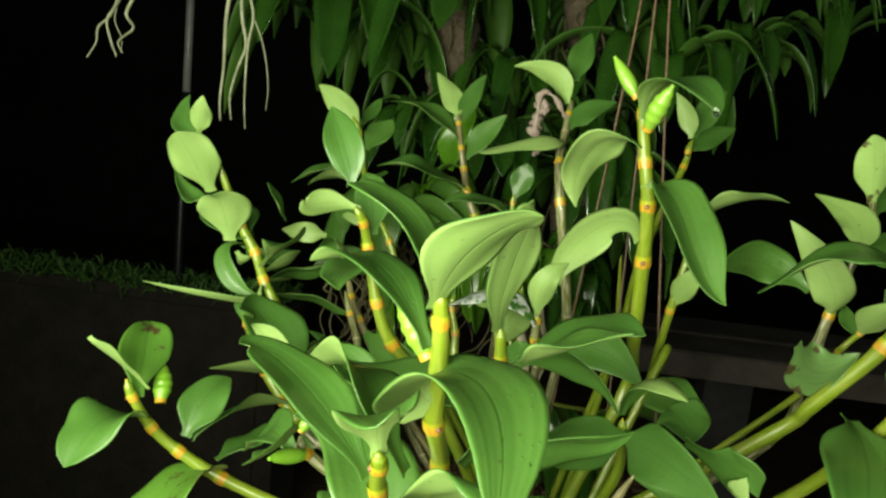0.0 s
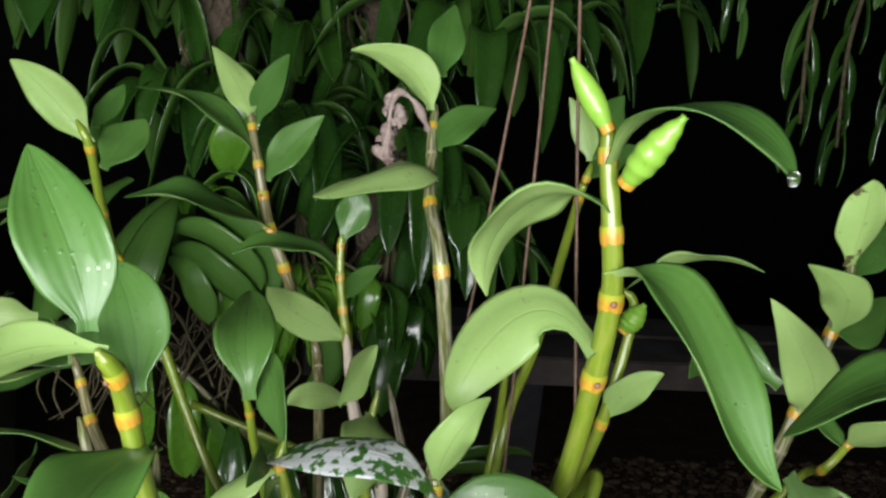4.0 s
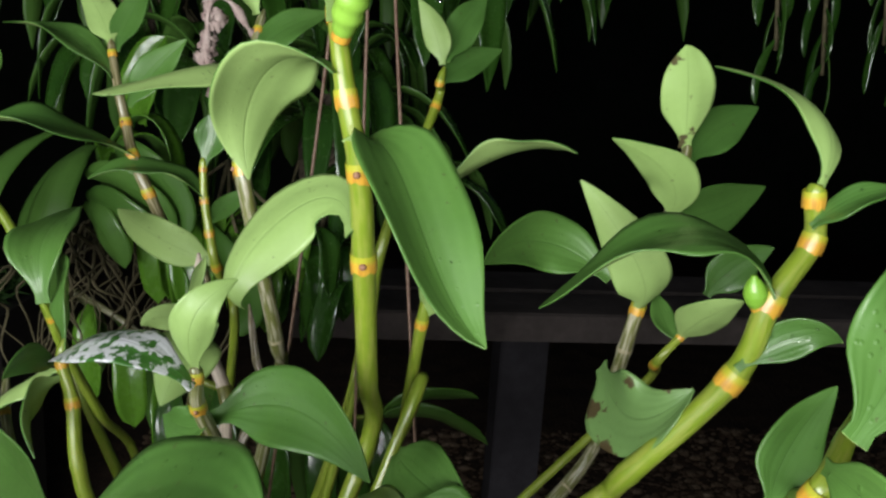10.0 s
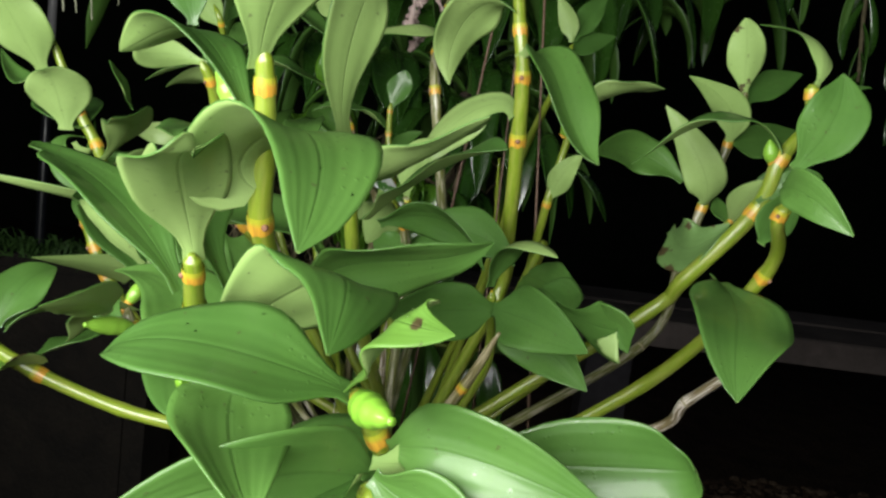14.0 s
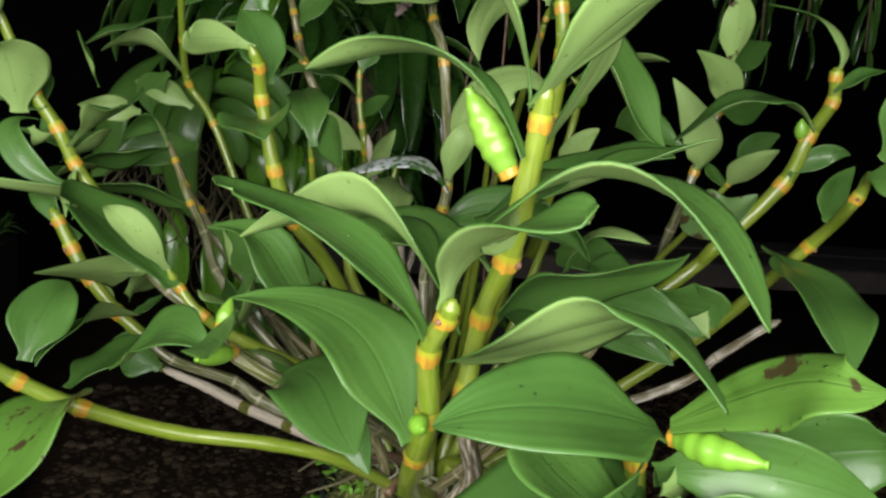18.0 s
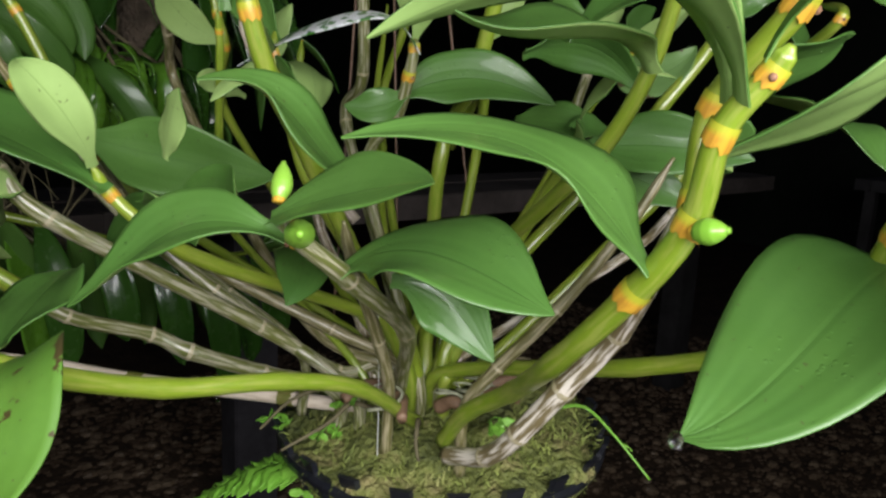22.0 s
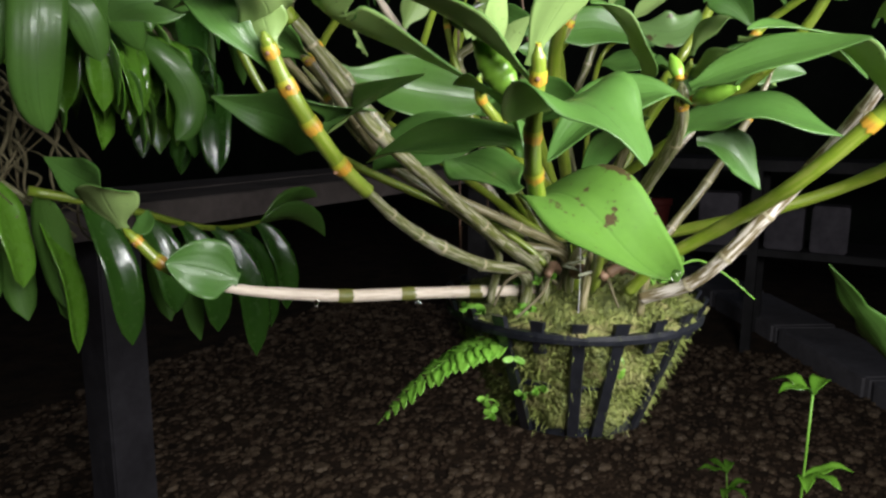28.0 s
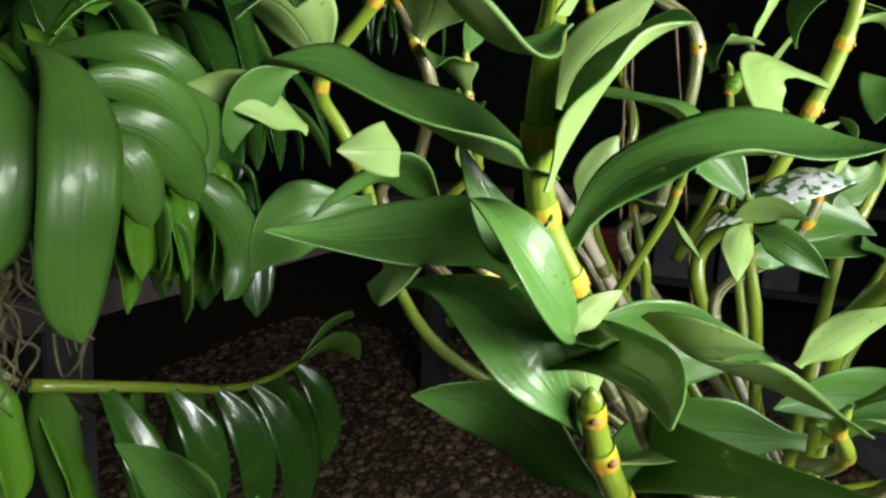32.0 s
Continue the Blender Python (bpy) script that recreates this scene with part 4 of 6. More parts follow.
leaf(c_patchy, (0.113, 0.444, 0.919), (0.103, 0.455, 0.912), (0.093, 0.467, 0.912), (-0.000, 0.002, 0.008))
leaf(c_patchy, (0.182, 0.442, 0.908), (0.188, 0.421, 0.909), (0.205, 0.397, 0.906), (-0.009, -0.004, -0.009))

c_fan = cane([(0.158, 0.378, 0.907), (0.159, 0.382, 0.898), (0.162, 0.408, 0.861), (0.135, 0.430, 0.785)], 0.0045, "green", rings=(0, 1))
leaf(c_fan, (0.100, 0.340, 0.938), (0.126, 0.316, 0.963), (0.148, 0.289, 0.972), (-0.009, -0.013, -0.006))
leaf(c_fan, (0.163, 0.378, 0.899), (0.135, 0.359, 0.898), (0.111, 0.336, 0.901), (-0.001, 0.002, 0.013))
leaf(c_fan, (0.159, 0.372, 0.900), (0.172, 0.344, 0.903), (0.192, 0.315, 0.899), (-0.004, -0.002, -0.013))
leaf(c_fan, (0.185, 0.407, 0.907), (0.192, 0.397, 0.905), (0.194, 0.386, 0.896), (-0.014, -0.004, -0.004))
leaf(c_fan, (0.185, 0.358, 0.908), ((0.203, 0.339, 0.904), (0.207, 0.334, 0.905)), (0.213, 0.334, 0.896), (0.0012, 0.0059, -0.0125), fold=0.23)
leaf(c_fan, (0.157, 0.378, 0.909), (0.165, 0.367, 0.931), (0.181, 0.348, 0.930), (0.009, 0.008, 0.002))
leaf(c_fan, (0.162, 0.392, 0.893), (0.180, 0.369, 0.889), (0.201, 0.344, 0.875), (-0.006, -0.000, -0.013))
leaf(c_fan, (0.103, 0.362, 0.934), ((0.121, 0.357, 0.939), (0.137, 0.351, 0.936)), (0.150, 0.342, 0.922), (0.0004, 0.0072, -0.0077), fold=0.30)

c_bareold = cane([(0.113, 0.571, 0.928), (0.119, 0.552, 0.905), (0.123, 0.541, 0.890), (0.107, 0.513, 0.852), (0.107, 0.493, 0.827), (0.109, 0.469, 0.798), (0.104, 0.451, 0.779)], 0.0042, "paper", rings=())

c_bareold2 = cane([(-0.030, 0.534, 0.921), (-0.023, 0.526, 0.906), (-0.014, 0.515, 0.891), (-0.006, 0.504, 0.871), (0.015, 0.489, 0.846), (0.034, 0.479, 0.827), (0.059, 0.468, 0.805), (0.089, 0.445, 0.775)], 0.0048, "sheath", rings=(1,))

c_bareold3 = cane([(-0.000, 0.555, 0.898), (0.004, 0.541, 0.881), (0.014, 0.526, 0.859), (0.025, 0.511, 0.842), (0.045, 0.489, 0.822), (0.073, 0.469, 0.793)], 0.0042, "sheath", rings=(1,))

c_bareold4 = cane([(0.159, 0.331, 0.899), (0.148, 0.341, 0.871), (0.130, 0.359, 0.834), (0.114, 0.375, 0.807), (0.105, 0.384, 0.788)], 0.0042, "old", rings=(1,))

c_midstem = cane([(0.039, 0.380, 0.874), (0.046, 0.385, 0.859), (0.073, 0.405, 0.818), (0.086, 0.414, 0.791)], 0.0042, "old", rings=())

c_lback = cane([(-0.043, 0.565, 1.050), (-0.037, 0.565, 1.038), (-0.036, 0.590, 1.005), (-0.033, 0.613, 0.977), (-0.015, 0.609, 0.951), (0.026, 0.586, 0.865), (0.095, 0.490, 0.805), (0.115, 0.450, 0.785)], 0.0042, "green", rings=(1, 2, 3, 4))
leaf(c_lback, (-0.043, 0.592, 1.038), (-0.064, 0.599, 1.059), (-0.084, 0.606, 1.074), (-0.007, -0.000, -0.008))
leaf(c_lback, (-0.044, 0.603, 1.046), (-0.040, 0.616, 1.058), (-0.036, 0.627, 1.069), (0.006, -0.001, -0.001))
leaf(c_lback, (-0.039, 0.599, 1.026), (-0.031, 0.611, 1.041), (-0.024, 0.622, 1.052), (0.011, -0.003, -0.003))
leaf(c_lback, (-0.043, 0.598, 1.019), (-0.071, 0.591, 1.008), (-0.094, 0.582, 0.994), (-0.004, 0.011, 0.001))
leaf(c_lback, (-0.033, 0.610, 0.980), (-0.061, 0.611, 1.001), (-0.088, 0.607, 0.992), (-0.002, 0.014, -0.004))
leaf(c_lback, (-0.046, 0.614, 0.982), (-0.059, 0.626, 0.969), (-0.058, 0.632, 0.952), (-0.009, -0.000, 0.004))
leaf(c_lback, (-0.058, 0.569, 0.956), (-0.075, 0.564, 0.957), (-0.094, 0.569, 0.957), (-0.000, -0.002, -0.008))
leaf(c_lback, (-0.030, 0.621, 0.960), (-0.054, 0.627, 0.972), (-0.071, 0.640, 0.974), (-0.004, -0.003, -0.008))

c_lmid = cane([(-0.040, 0.561, 0.940), (-0.035, 0.557, 0.928), (-0.028, 0.547, 0.914), (-0.018, 0.536, 0.900), (0.006, 0.522, 0.867), (0.028, 0.510, 0.841), (0.085, 0.460, 0.805), (0.115, 0.440, 0.785)], 0.0045, "old", rings=(1, 2, 3))
leaf(c_lmid, (-0.039, 0.560, 0.935), (-0.071, 0.557, 0.928), (-0.099, 0.552, 0.918), (-0.000, -0.013, 0.006))
leaf(c_lmid, (-0.040, 0.560, 0.935), (-0.050, 0.576, 0.950), (-0.072, 0.590, 0.935), (-0.005, -0.006, 0.006))
leaf(c_lmid, (-0.018, 0.536, 0.900), (-0.054, 0.538, 0.911), (-0.084, 0.536, 0.911), (0.001, -0.012, 0.006))
leaf(c_lmid, (-0.010, 0.522, 0.894), (0.024, 0.488, 0.884), (0.053, 0.458, 0.880), (-0.004, -0.001, -0.016), fold=0.40)

c_pair = cane([(-0.027, 0.433, 0.889), (-0.0212, 0.4344, 0.879), (-0.0099, 0.4297, 0.8669), (0.012, 0.432, 0.852), (0.095, 0.430, 0.815), (0.115, 0.430, 0.785)], 0.0045, "green", rings=(1, 2))
leaf(c_pair, (-0.024, 0.429, 0.881), ((-0.052, 0.457, 0.901), (-0.072, 0.476, 0.912)), (-0.080, 0.460, 0.917), (0.0120, 0.0150, 0.0025), fold=0.34, twist=-0.33)
leaf(c_pair, (0.002, 0.446, 0.890), (-0.000, 0.434, 0.904), (-0.002, 0.419, 0.916), (-0.002, 0.005, 0.004))
leaf(c_pair, (-0.009, 0.440, 0.874), (-0.000, 0.423, 0.875), (0.008, 0.408, 0.875), (0.010, 0.005, -0.007))
leaf(c_pair, (0.011, 0.439, 0.860), (0.001, 0.480, 0.858), (-0.004, 0.506, 0.843), (0.001, 0.004, 0.013))
leaf(c_pair, (-0.027, 0.432, 0.889), ((-0.037, 0.419, 0.906), (-0.046, 0.415, 0.917)), (-0.052, 0.410, 0.922), (-0.0068, 0.0026, -0.0040), fold=0.30, twist=0.11)

c_star = cane([(0.058, 0.468, 0.942), (0.057, 0.467, 0.933), (0.061, 0.465, 0.918), (0.064, 0.460, 0.895), (0.073, 0.457, 0.871), (0.115, 0.450, 0.805), (0.120, 0.440, 0.785)], 0.0042, "green", rings=(1, 2))
leaf(c_star, (0.058, 0.466, 0.937), (0.052, 0.486, 0.958), (0.042, 0.506, 0.962), (0.004, -0.004, 0.008))
leaf(c_star, (0.056, 0.467, 0.930), (0.042, 0.469, 0.922), (0.029, 0.468, 0.911), (0.001, -0.006, -0.002))
leaf(c_star, (0.057, 0.464, 0.928), (0.052, 0.450, 0.923), (0.059, 0.434, 0.911), (-0.000, 0.003, -0.006))
leaf(c_star, (0.053, 0.473, 0.930), (0.050, 0.460, 0.937), (0.046, 0.445, 0.935), (-0.002, 0.001, 0.005))

c_stalk = cane([(0.100, 0.520, 0.943), (0.098, 0.518, 0.928), (0.097, 0.510, 0.900), (0.106, 0.504, 0.871), (0.115, 0.460, 0.805), (0.120, 0.450, 0.785)], 0.0038, "green", rings=(0, 1))
leaf(c_stalk, (0.098, 0.519, 0.932), (0.095, 0.501, 0.925), (0.088, 0.485, 0.908), (0.013, -0.000, -0.005))
leaf(c_stalk, (0.085, 0.542, 0.927), (0.092, 0.536, 0.946), (0.099, 0.529, 0.962), (-0.003, 0.008, 0.004))

c_white = cane([(0.088, 0.569, 0.955), (0.090, 0.560, 0.941), (0.094, 0.545, 0.920), (0.107, 0.532, 0.894), (0.110, 0.518, 0.872), (0.125, 0.502, 0.849)], 0.0048, "bare", rings=())

c_rightold = cane([(0.285, 0.377, 0.888), (0.279, 0.382, 0.881), (0.265, 0.396, 0.860), (0.251, 0.414, 0.834), (0.135, 0.430, 0.785)], 0.0042, "paper", rings=())

# rain beads left on the leaves
def bead_mesh(spots):
    verts, faces = [], []
    for p, n, r in spots:
        s = n.cross(Vector((0.3, 0.5, 0.81))).normalized()
        w = n.cross(s)
        i = len(verts)
        for h, k in ((-0.1, 1.0), (0.35, 0.92), (0.65, 0.6)):
            for q in range(7):
                a = q * 6.2832 / 7
                verts.append(p + n * r * h + (s * math.cos(a) + w * math.sin(a)) * r * k)
        verts.append(p + n * r * 0.78)
        for g in range(2):
            for q in range(7):
                a, b = i + g * 7 + q, i + g * 7 + (q + 1) % 7
                faces.append((a, b, b + 7, a + 7))
        faces += [(i + 14 + q, i + 14 + (q + 1) % 7, i + 21) for q in range(7)]
    return mesh_of("dew", verts, faces, M_WATER)


for owner, spots in beads.items():
    tagged(part("dew", bead_mesh(spots), owner, "clear beads of water on the leaves"), kind="stuff")

# ---- basket, moss and what grows on it ----
BC, BR, BTOP, BLOW = Vector((0.145, 0.445, 0.0)), 0.084, 0.751, 0.672
basket = thing("hanging_basket", "round black plastic net basket packed with green and brown moss", "plant basket", (BC.x, BC.y, BLOW))


def ring(name, z, r, half_h, half_w, parent, label=""):
    verts, faces, uvs = [], [], []
    n = 56
    for k in range(n):
        a = 2 * math.pi * k / n
        for dr, dz in ((-half_w, -half_h), (half_w, -half_h), (half_w * 1.2, 0), (half_w, half_h), (-half_w, half_h)):
            verts.append((BC.x + (r + dr) * math.cos(a), BC.y + (r + dr) * math.sin(a), z + dz))
            uvs.append((k / n, dz))
    for k in range(n):
        for j in range(5):
            a, b = k * 5 + j, ((k + 1) % n) * 5 + j
            c, d = ((k + 1) % n) * 5 + (j + 1) % 5, k * 5 + (j + 1) % 5
            faces.append((a, b, c, d))
    return part(name, mesh_of(name, verts, faces, M_PLASTIC, uvs=uvs, smooth=False), parent, label)


ring("rim", BTOP - 0.006, BR, 0.0028, 0.0022, basket, "thick black rim rod")
ring("lower_hoop", BTOP - 0.043, BR - 0.022, 0.0016, 0.0016, basket)
ring("base_hoop", BLOW + 0.004, BR - 0.034, 0.0045, 0.0022, basket)
for k in range(22):
    a = 2 * math.pi * (k + 0.35) / 22
    d = Vector((math.cos(a), math.sin(a), 0))
    s = Vector((-d.y, d.x, 0))
    top, low = BC + d * (BR + 0.003) + Vector((0, 0, BTOP + 0.004)), BC + d * (BR - 0.031) + Vector((0, 0, BLOW))
    if k % 5 and not 3.30 < a < 4.0:
        low = top.lerp(low, 0.26)
    verts, faces = [], []
    for q in range(5):
        c = top.lerp(low, q / 4)
        w = 0.0042 + 0.0012 * (q == 0)
        for e, f in ((-w, -0.0012), (w, -0.0012), (w * 0.8, 0.0014), (-w * 0.8, 0.0014)):
            verts.append(c + s * e + d * f)
    for q in range(4):
        for j in range(4):
            i = q * 4
            faces.append((i + j, i + (j + 1) % 4, i + 4 + (j + 1) % 4, i + 4 + j))
    faces += [(3, 2, 1, 0), (16, 17, 18, 19)]
    part("slat", mesh_of("slat", verts, faces, M_PLASTIC, smooth=False), basket)


def moss_body():
    verts, faces, uvs = [], [], []
    n, rows = 90, 26
    for i in range(rows + 1):
        h = i / rows
        for k in range(n):
            a = 2 * math.pi * k / n
            if h < 0.62:
                r = (BR - 0.036) + 0.034 * (h / 0.62)
                z = BLOW - 0.004 + (BTOP - BLOW + 0.002) * (h / 0.62)
            else:
                g = (h - 0.62) / 0.38
                r = (BR - 0.002) * (1 - g) ** 0.7
                z = BTOP - 0.006 + 0.028 * g ** 0.8
            p = Vector((BC.x + r * math.cos(a), BC.y + r * math.sin(a), z))
            b = noise.noise(p * 45) * 0.008 + noise.noise(p * 160) * 0.004 + noise.noise(p * 420) * 0.0015
            d = Vector((math.cos(a), math.sin(a), 0.6 if h > 0.62 else 0))
            verts.append(p + d * b)
            uvs.append((k / n, h))
    for i in range(rows):
        for k in range(n):
            a, b = i * n + k, i * n + (k + 1) % n
            faces.append((a, b, b + n, a + n))
    faces.append(tuple(range(n - 1, -1, -1)))
    return mesh_of("moss", verts, faces, M_MOSS, uvs=uvs)


tagged(part("moss", moss_body(), basket, "damp green and straw-brown moss"), kind="")


def tufts(name, count, mat, seed, place, length, width):
    """Many short fibres in one mesh."""
    rnd = random.Random(seed)
    verts, faces = [], []
    for _ in range(count):
        p, d = place(rnd)
        d = (d + Vector((rnd.gauss(0, 0.6), rnd.gauss(0, 0.6), rnd.gauss(0, 0.6)))).normalized()
        s = d.cross(Vector((rnd.gauss(0, 1), rnd.gauss(0, 1), rnd.gauss(0, 1)))).normalized()
        ln = length * rnd.uniform(0.4, 1.2)
        droop = Vector((0, 0, -ln * 0.3))
        i = len(verts)
        verts += [p - s * width, p + s * width, p + d * ln * 0.55 + s * width * 0.7, p + d * ln * 0.55 - s * width * 0.7, p + d * ln + droop]
        faces += [(i, i + 1, i + 2, i + 3), (i + 3, i + 2, i + 4)]
    return mesh_of(name, verts, faces, mat, uvs=[(0, 0.3)] * len(verts))


def moss_place(rnd):
    a, h = rnd.uniform(0, 6.283), rnd.random()
    if h < 0.65:
        k = h / 0.65
        r, z = BR - 0.036 + 0.034 * k, BLOW + (BTOP - BLOW) * k
        return BC + Vector((r * math.cos(a), r * math.sin(a), z)), Vector((math.cos(a), math.sin(a), 0.1))
    r = (BR - 0.008) * math.sqrt(rnd.random())
    return BC + Vector((r * math.cos(a), r * math.sin(a), BTOP - 0.006 + 0.026 * (1 - (r / BR)) ** 0.7)), Vector((0, 0, 1))


M_MOSSHAIR = rough_material("moss_fuzz", (0.05, 0.075, 0.012), (0.22, 0.26, 0.055), 30, 0.8, 0.2, 0.001, third=(0.32, 0.27, 0.13))
tagged(part("moss_fuzz", tufts("moss_fuzz", 7500, M_MOSSHAIR, 5, moss_place, 0.0075, 0.00040), basket), kind="stuff")


def crown_roots(rnd):
    a = rnd.uniform(0, 6.283)
    r = 0.040 * math.sqrt(rnd.random())
    return Vector((CROWN[0] + 0.012 + r * math.cos(a), CROWN[1] + 0.008 + r * math.sin(a), 0.770)), Vector((math.cos(a), math.sin(a), 0.2))


rr = random.Random(11)
for k in range(12):
    p, d = crown_roots(rr)
    q = p + d * rr.uniform(0.012, 0.04) + Vector((0, 0, rr.uniform(-0.012, 0.008)))
    e = q + d * rr.uniform(0.008, 0.03) + Vector((rr.uniform(-0.01, 0.01), rr.uniform(-0.01, 0.01), -rr.uniform(0.008, 0.02)))
    part("root", tube("root", [p, p.lerp(q, 0.5) + Vector((0, 0, 0.006)), q, e], lambda s, t: 0.0013 * (1.1 - 0.6 * t), M_ROOT, 6, 4), orchid)


def fern(at, heading, length, n, parent_label, name="fern"):
    """A small fern: one drooping rib with paired lobed leaflets."""
    base = Vector(at)
    d = Vector(heading).normalized()
    ob = thing(name, parent_label, "fern", at)
    pts = [base + d * length * t + Vector((0, 0, 0.08 * length * math.sin(t * 2.2) - 0.32 * length * t * t)) for t in (0, 0.25, 0.5, 0.75, 1)]
    part("frond_rib", tube("frond_rib", pts, lambda s, t: 0.0006 * (1.2 - t), M_FERN, 6, 6), ob)
    c, _ = curve_points(pts, 12)
    rnd = random.Random(3)
    for k in range(1, n):
        i = int((k / n) * (len(c) - 1))
        tan = (c[min(i + 1, len(c) - 1)] - c[i - 1]).normalized()
        side = tan.cross(Vector((0, 0, 1))).normalized()
        size = length * 0.26 * (1 - (k / n)) ** 0.6 * rnd.uniform(0.85, 1.1)
        for sg in (-1, 1):
            tip = c[i] + side * sg * size + tan * size * 0.55 + Vector((0, 0, -size * 0.25))
            me = blade("leaflet", c[i], c[i].lerp(tip, 0.5) + Vector((0, 0, size * 0.08)), tip, tan * (-sg) * size * 0.30, 0.2, [M_FERN, M_FERN], 0.0003, 6, 4, 0.25, 0.4, k)
            part("leaflet", me, ob)
    return ob


fern((0.083, 0.464, 0.737), (-0.70, 0.62, -0.28), 0.090, 15, "bright green fern frond drooping from the basket's mossy side")


def clover_sprig(at, label, seed):
    rnd = random.Random(seed)
    ob = thing("seedling", label, "seedling", at, group="seedlings on the basket")
    a = Vector(at)
    out = (a - Vector((BC.x, BC.y, a.z))).normalized()
    for k in range(3):
        s = a + out * rnd.uniform(0.004, 0.010) + Vector((rnd.uniform(-0.006, 0.006), rnd.uniform(-0.006, 0.006), rnd.uniform(-0.004, 0.008)))
        part("stalk", tube("stalk", [a, a.lerp(s, 0.5) + Vector((0, 0, 0.002)), s], 0.00035, M_FERN, 5, 3), ob)
        for j in range(3):
            g = rnd.uniform(0, 6.28)
            d = (out * 0.5 + Vector((math.cos(g), math.sin(g), 0.3 * math.sin(g * 2)))).normalized()
            tip = s + d * rnd.uniform(0.005, 0.008)
            sd = d.cross(out + Vector((0, 0, 0.4))).normalized() * 0.0022
            part("leaflet", blade("leaflet", s, s.lerp(tip, 0.55), tip, sd, 0.15, [M_FERN, M_FERN], 0.0003, 5, 4, 0.2, 0.4, k), ob)
    return ob


for k, (p, lab) in enumerate((((0.080, 0.452, 0.722), "tiny lobed seedling rooted in the basket's moss"), ((0.082, 0.447, 0.700), "tiny lobed seedling rooted in the basket's moss"),
                              ((0.088, 0.455, 0.757), "small creeping seedling at the basket rim"), ((0.070, 0.478, 0.752), "small creeping seedling at the basket rim"),
                              ((0.092, 0.440, 0.776), "small seedling among the old canes"), ((0.098, 0.462, 0.770), "small seedling among the old canes"),
                              ((0.079, 0.468, 0.690), "tiny lobed seedling low on the basket"), ((0.130, 0.395, 0.770), "small seedling among the old canes"))):
    clover_sprig(p, lab, 40 + k)
stray = thing("fallen_leaf", "small yellow-green leaf poking out between two basket slats", "leaf", (0.098, 0.405, 0.728))
part("leaf_blade", blade("leaf_blade", (0.0985, 0.402, 0.712), (0.094, 0.398, 0.722), (0.099, 0.402, 0.738), (0.0022, -0.0045, 0.0), 0.3, [M_FERN, M_FERN], 0.0004, 8, 4), stray)

M_RHIZOME = rough_material("rhizome_skin", (0.10, 0.055, 0.030), (0.26, 0.16, 0.10), 120, 0.5, 0.5, 0.001)
rz = random.Random(17)
for k in range(9):
    a = rz.uniform(0, 6.283)
    p = Vector((CROWN[0] + 0.022 * math.cos(a) + 0.01, CROWN[1] + 0.022 * math.sin(a), 0.776))
    q = p + Vector((math.cos(a + 0.8), math.sin(a + 0.8), 0.1)) * rz.uniform(0.015, 0.03)
    part("rhizome", tube("rhizome", [p, p.lerp(q, 0.5) + Vector((0, 0, 0.004)), q], lambda s, t: 0.0034 * (1.1 - 0.4 * t), M_RHIZOME, 9, 5), orchid, "knobbly brown rhizome")
for k in range(7):
    a = rz.uniform(3.2, 5.6)
    p = Vector((CROWN[0] + 0.03 * math.cos(a), CROWN[1] + 0.03 * math.sin(a), 0.780))
    pts = [p + Vector((0.009 * math.cos(1.4 * j + k), 0.009 * math.sin(1.4 * j + k), 0.004 * j)) * (1 - 0.1 * j) for j in range(5)]
    part("root_tip", tube("root_tip", pts, lambda s, t: 0.0009 * (1.1 - 0.5 * t), M_ROOT_PALE, 6, 5), orchid, "pale green curled root tip")
creeper = thing("creeping_sprig", "thin pale green sprig reaching over the basket rim", "sprig", (0.158, 0.378, 0.777))
part("runner", tube("runner", [(0.158, 0.378, 0.777), (0.164, 0.366, 0.780), (0.166, 0.350, 0.772), (0.170, 0.332, 0.757)], lambda s, t: 0.0009 * (1.1 - 0.6 * t), M_FERN, 6, 6), creeper)
for k, (p, q) in enumerate((((0.158, 0.378, 0.777), (0.152, 0.376, 0.784)), ((0.159, 0.376, 0.778), (0.162, 0.379, 0.786)), ((0.163, 0.366, 0.780), (0.168, 0.365, 0.777)), ((0.167, 0.345, 0.769), (0.171, 0.343, 0.765)))):
    b, t = Vector(p), Vector(q)
    part("leaflet", blade("leaflet", b, b.lerp(t, 0.5) + Vector((0, 0, 0.001)), t, Vector((0.001, 0.0018, 0.0)), 0.2, [M_FERN, M_FERN], 0.0003, 5, 4, 0.2, 0.4, k), creeper)

# ---- withered flower, wires, threads and air roots ----
wither = thing("withered_flower", "crumpled grey-brown withered flower hanging from a cane", "flower", (0.112, 0.545, 1.066))
wv = random.Random(8)


def crumple(a, m, b, half, seed):
    me = blade("petal", a, m, b, half, 0.7, [M_WITHER, M_WITHER], 0.0006, 10, 6, 1.3, 0.5, seed)
    v = random.Random(seed)
    for q in me.vertices:
        q.co += Vector((v.uniform(-1, 1), v.uniform(-1, 1), v.uniform(-1, 1))) * 0.0009
    return part("petal", me, wither)


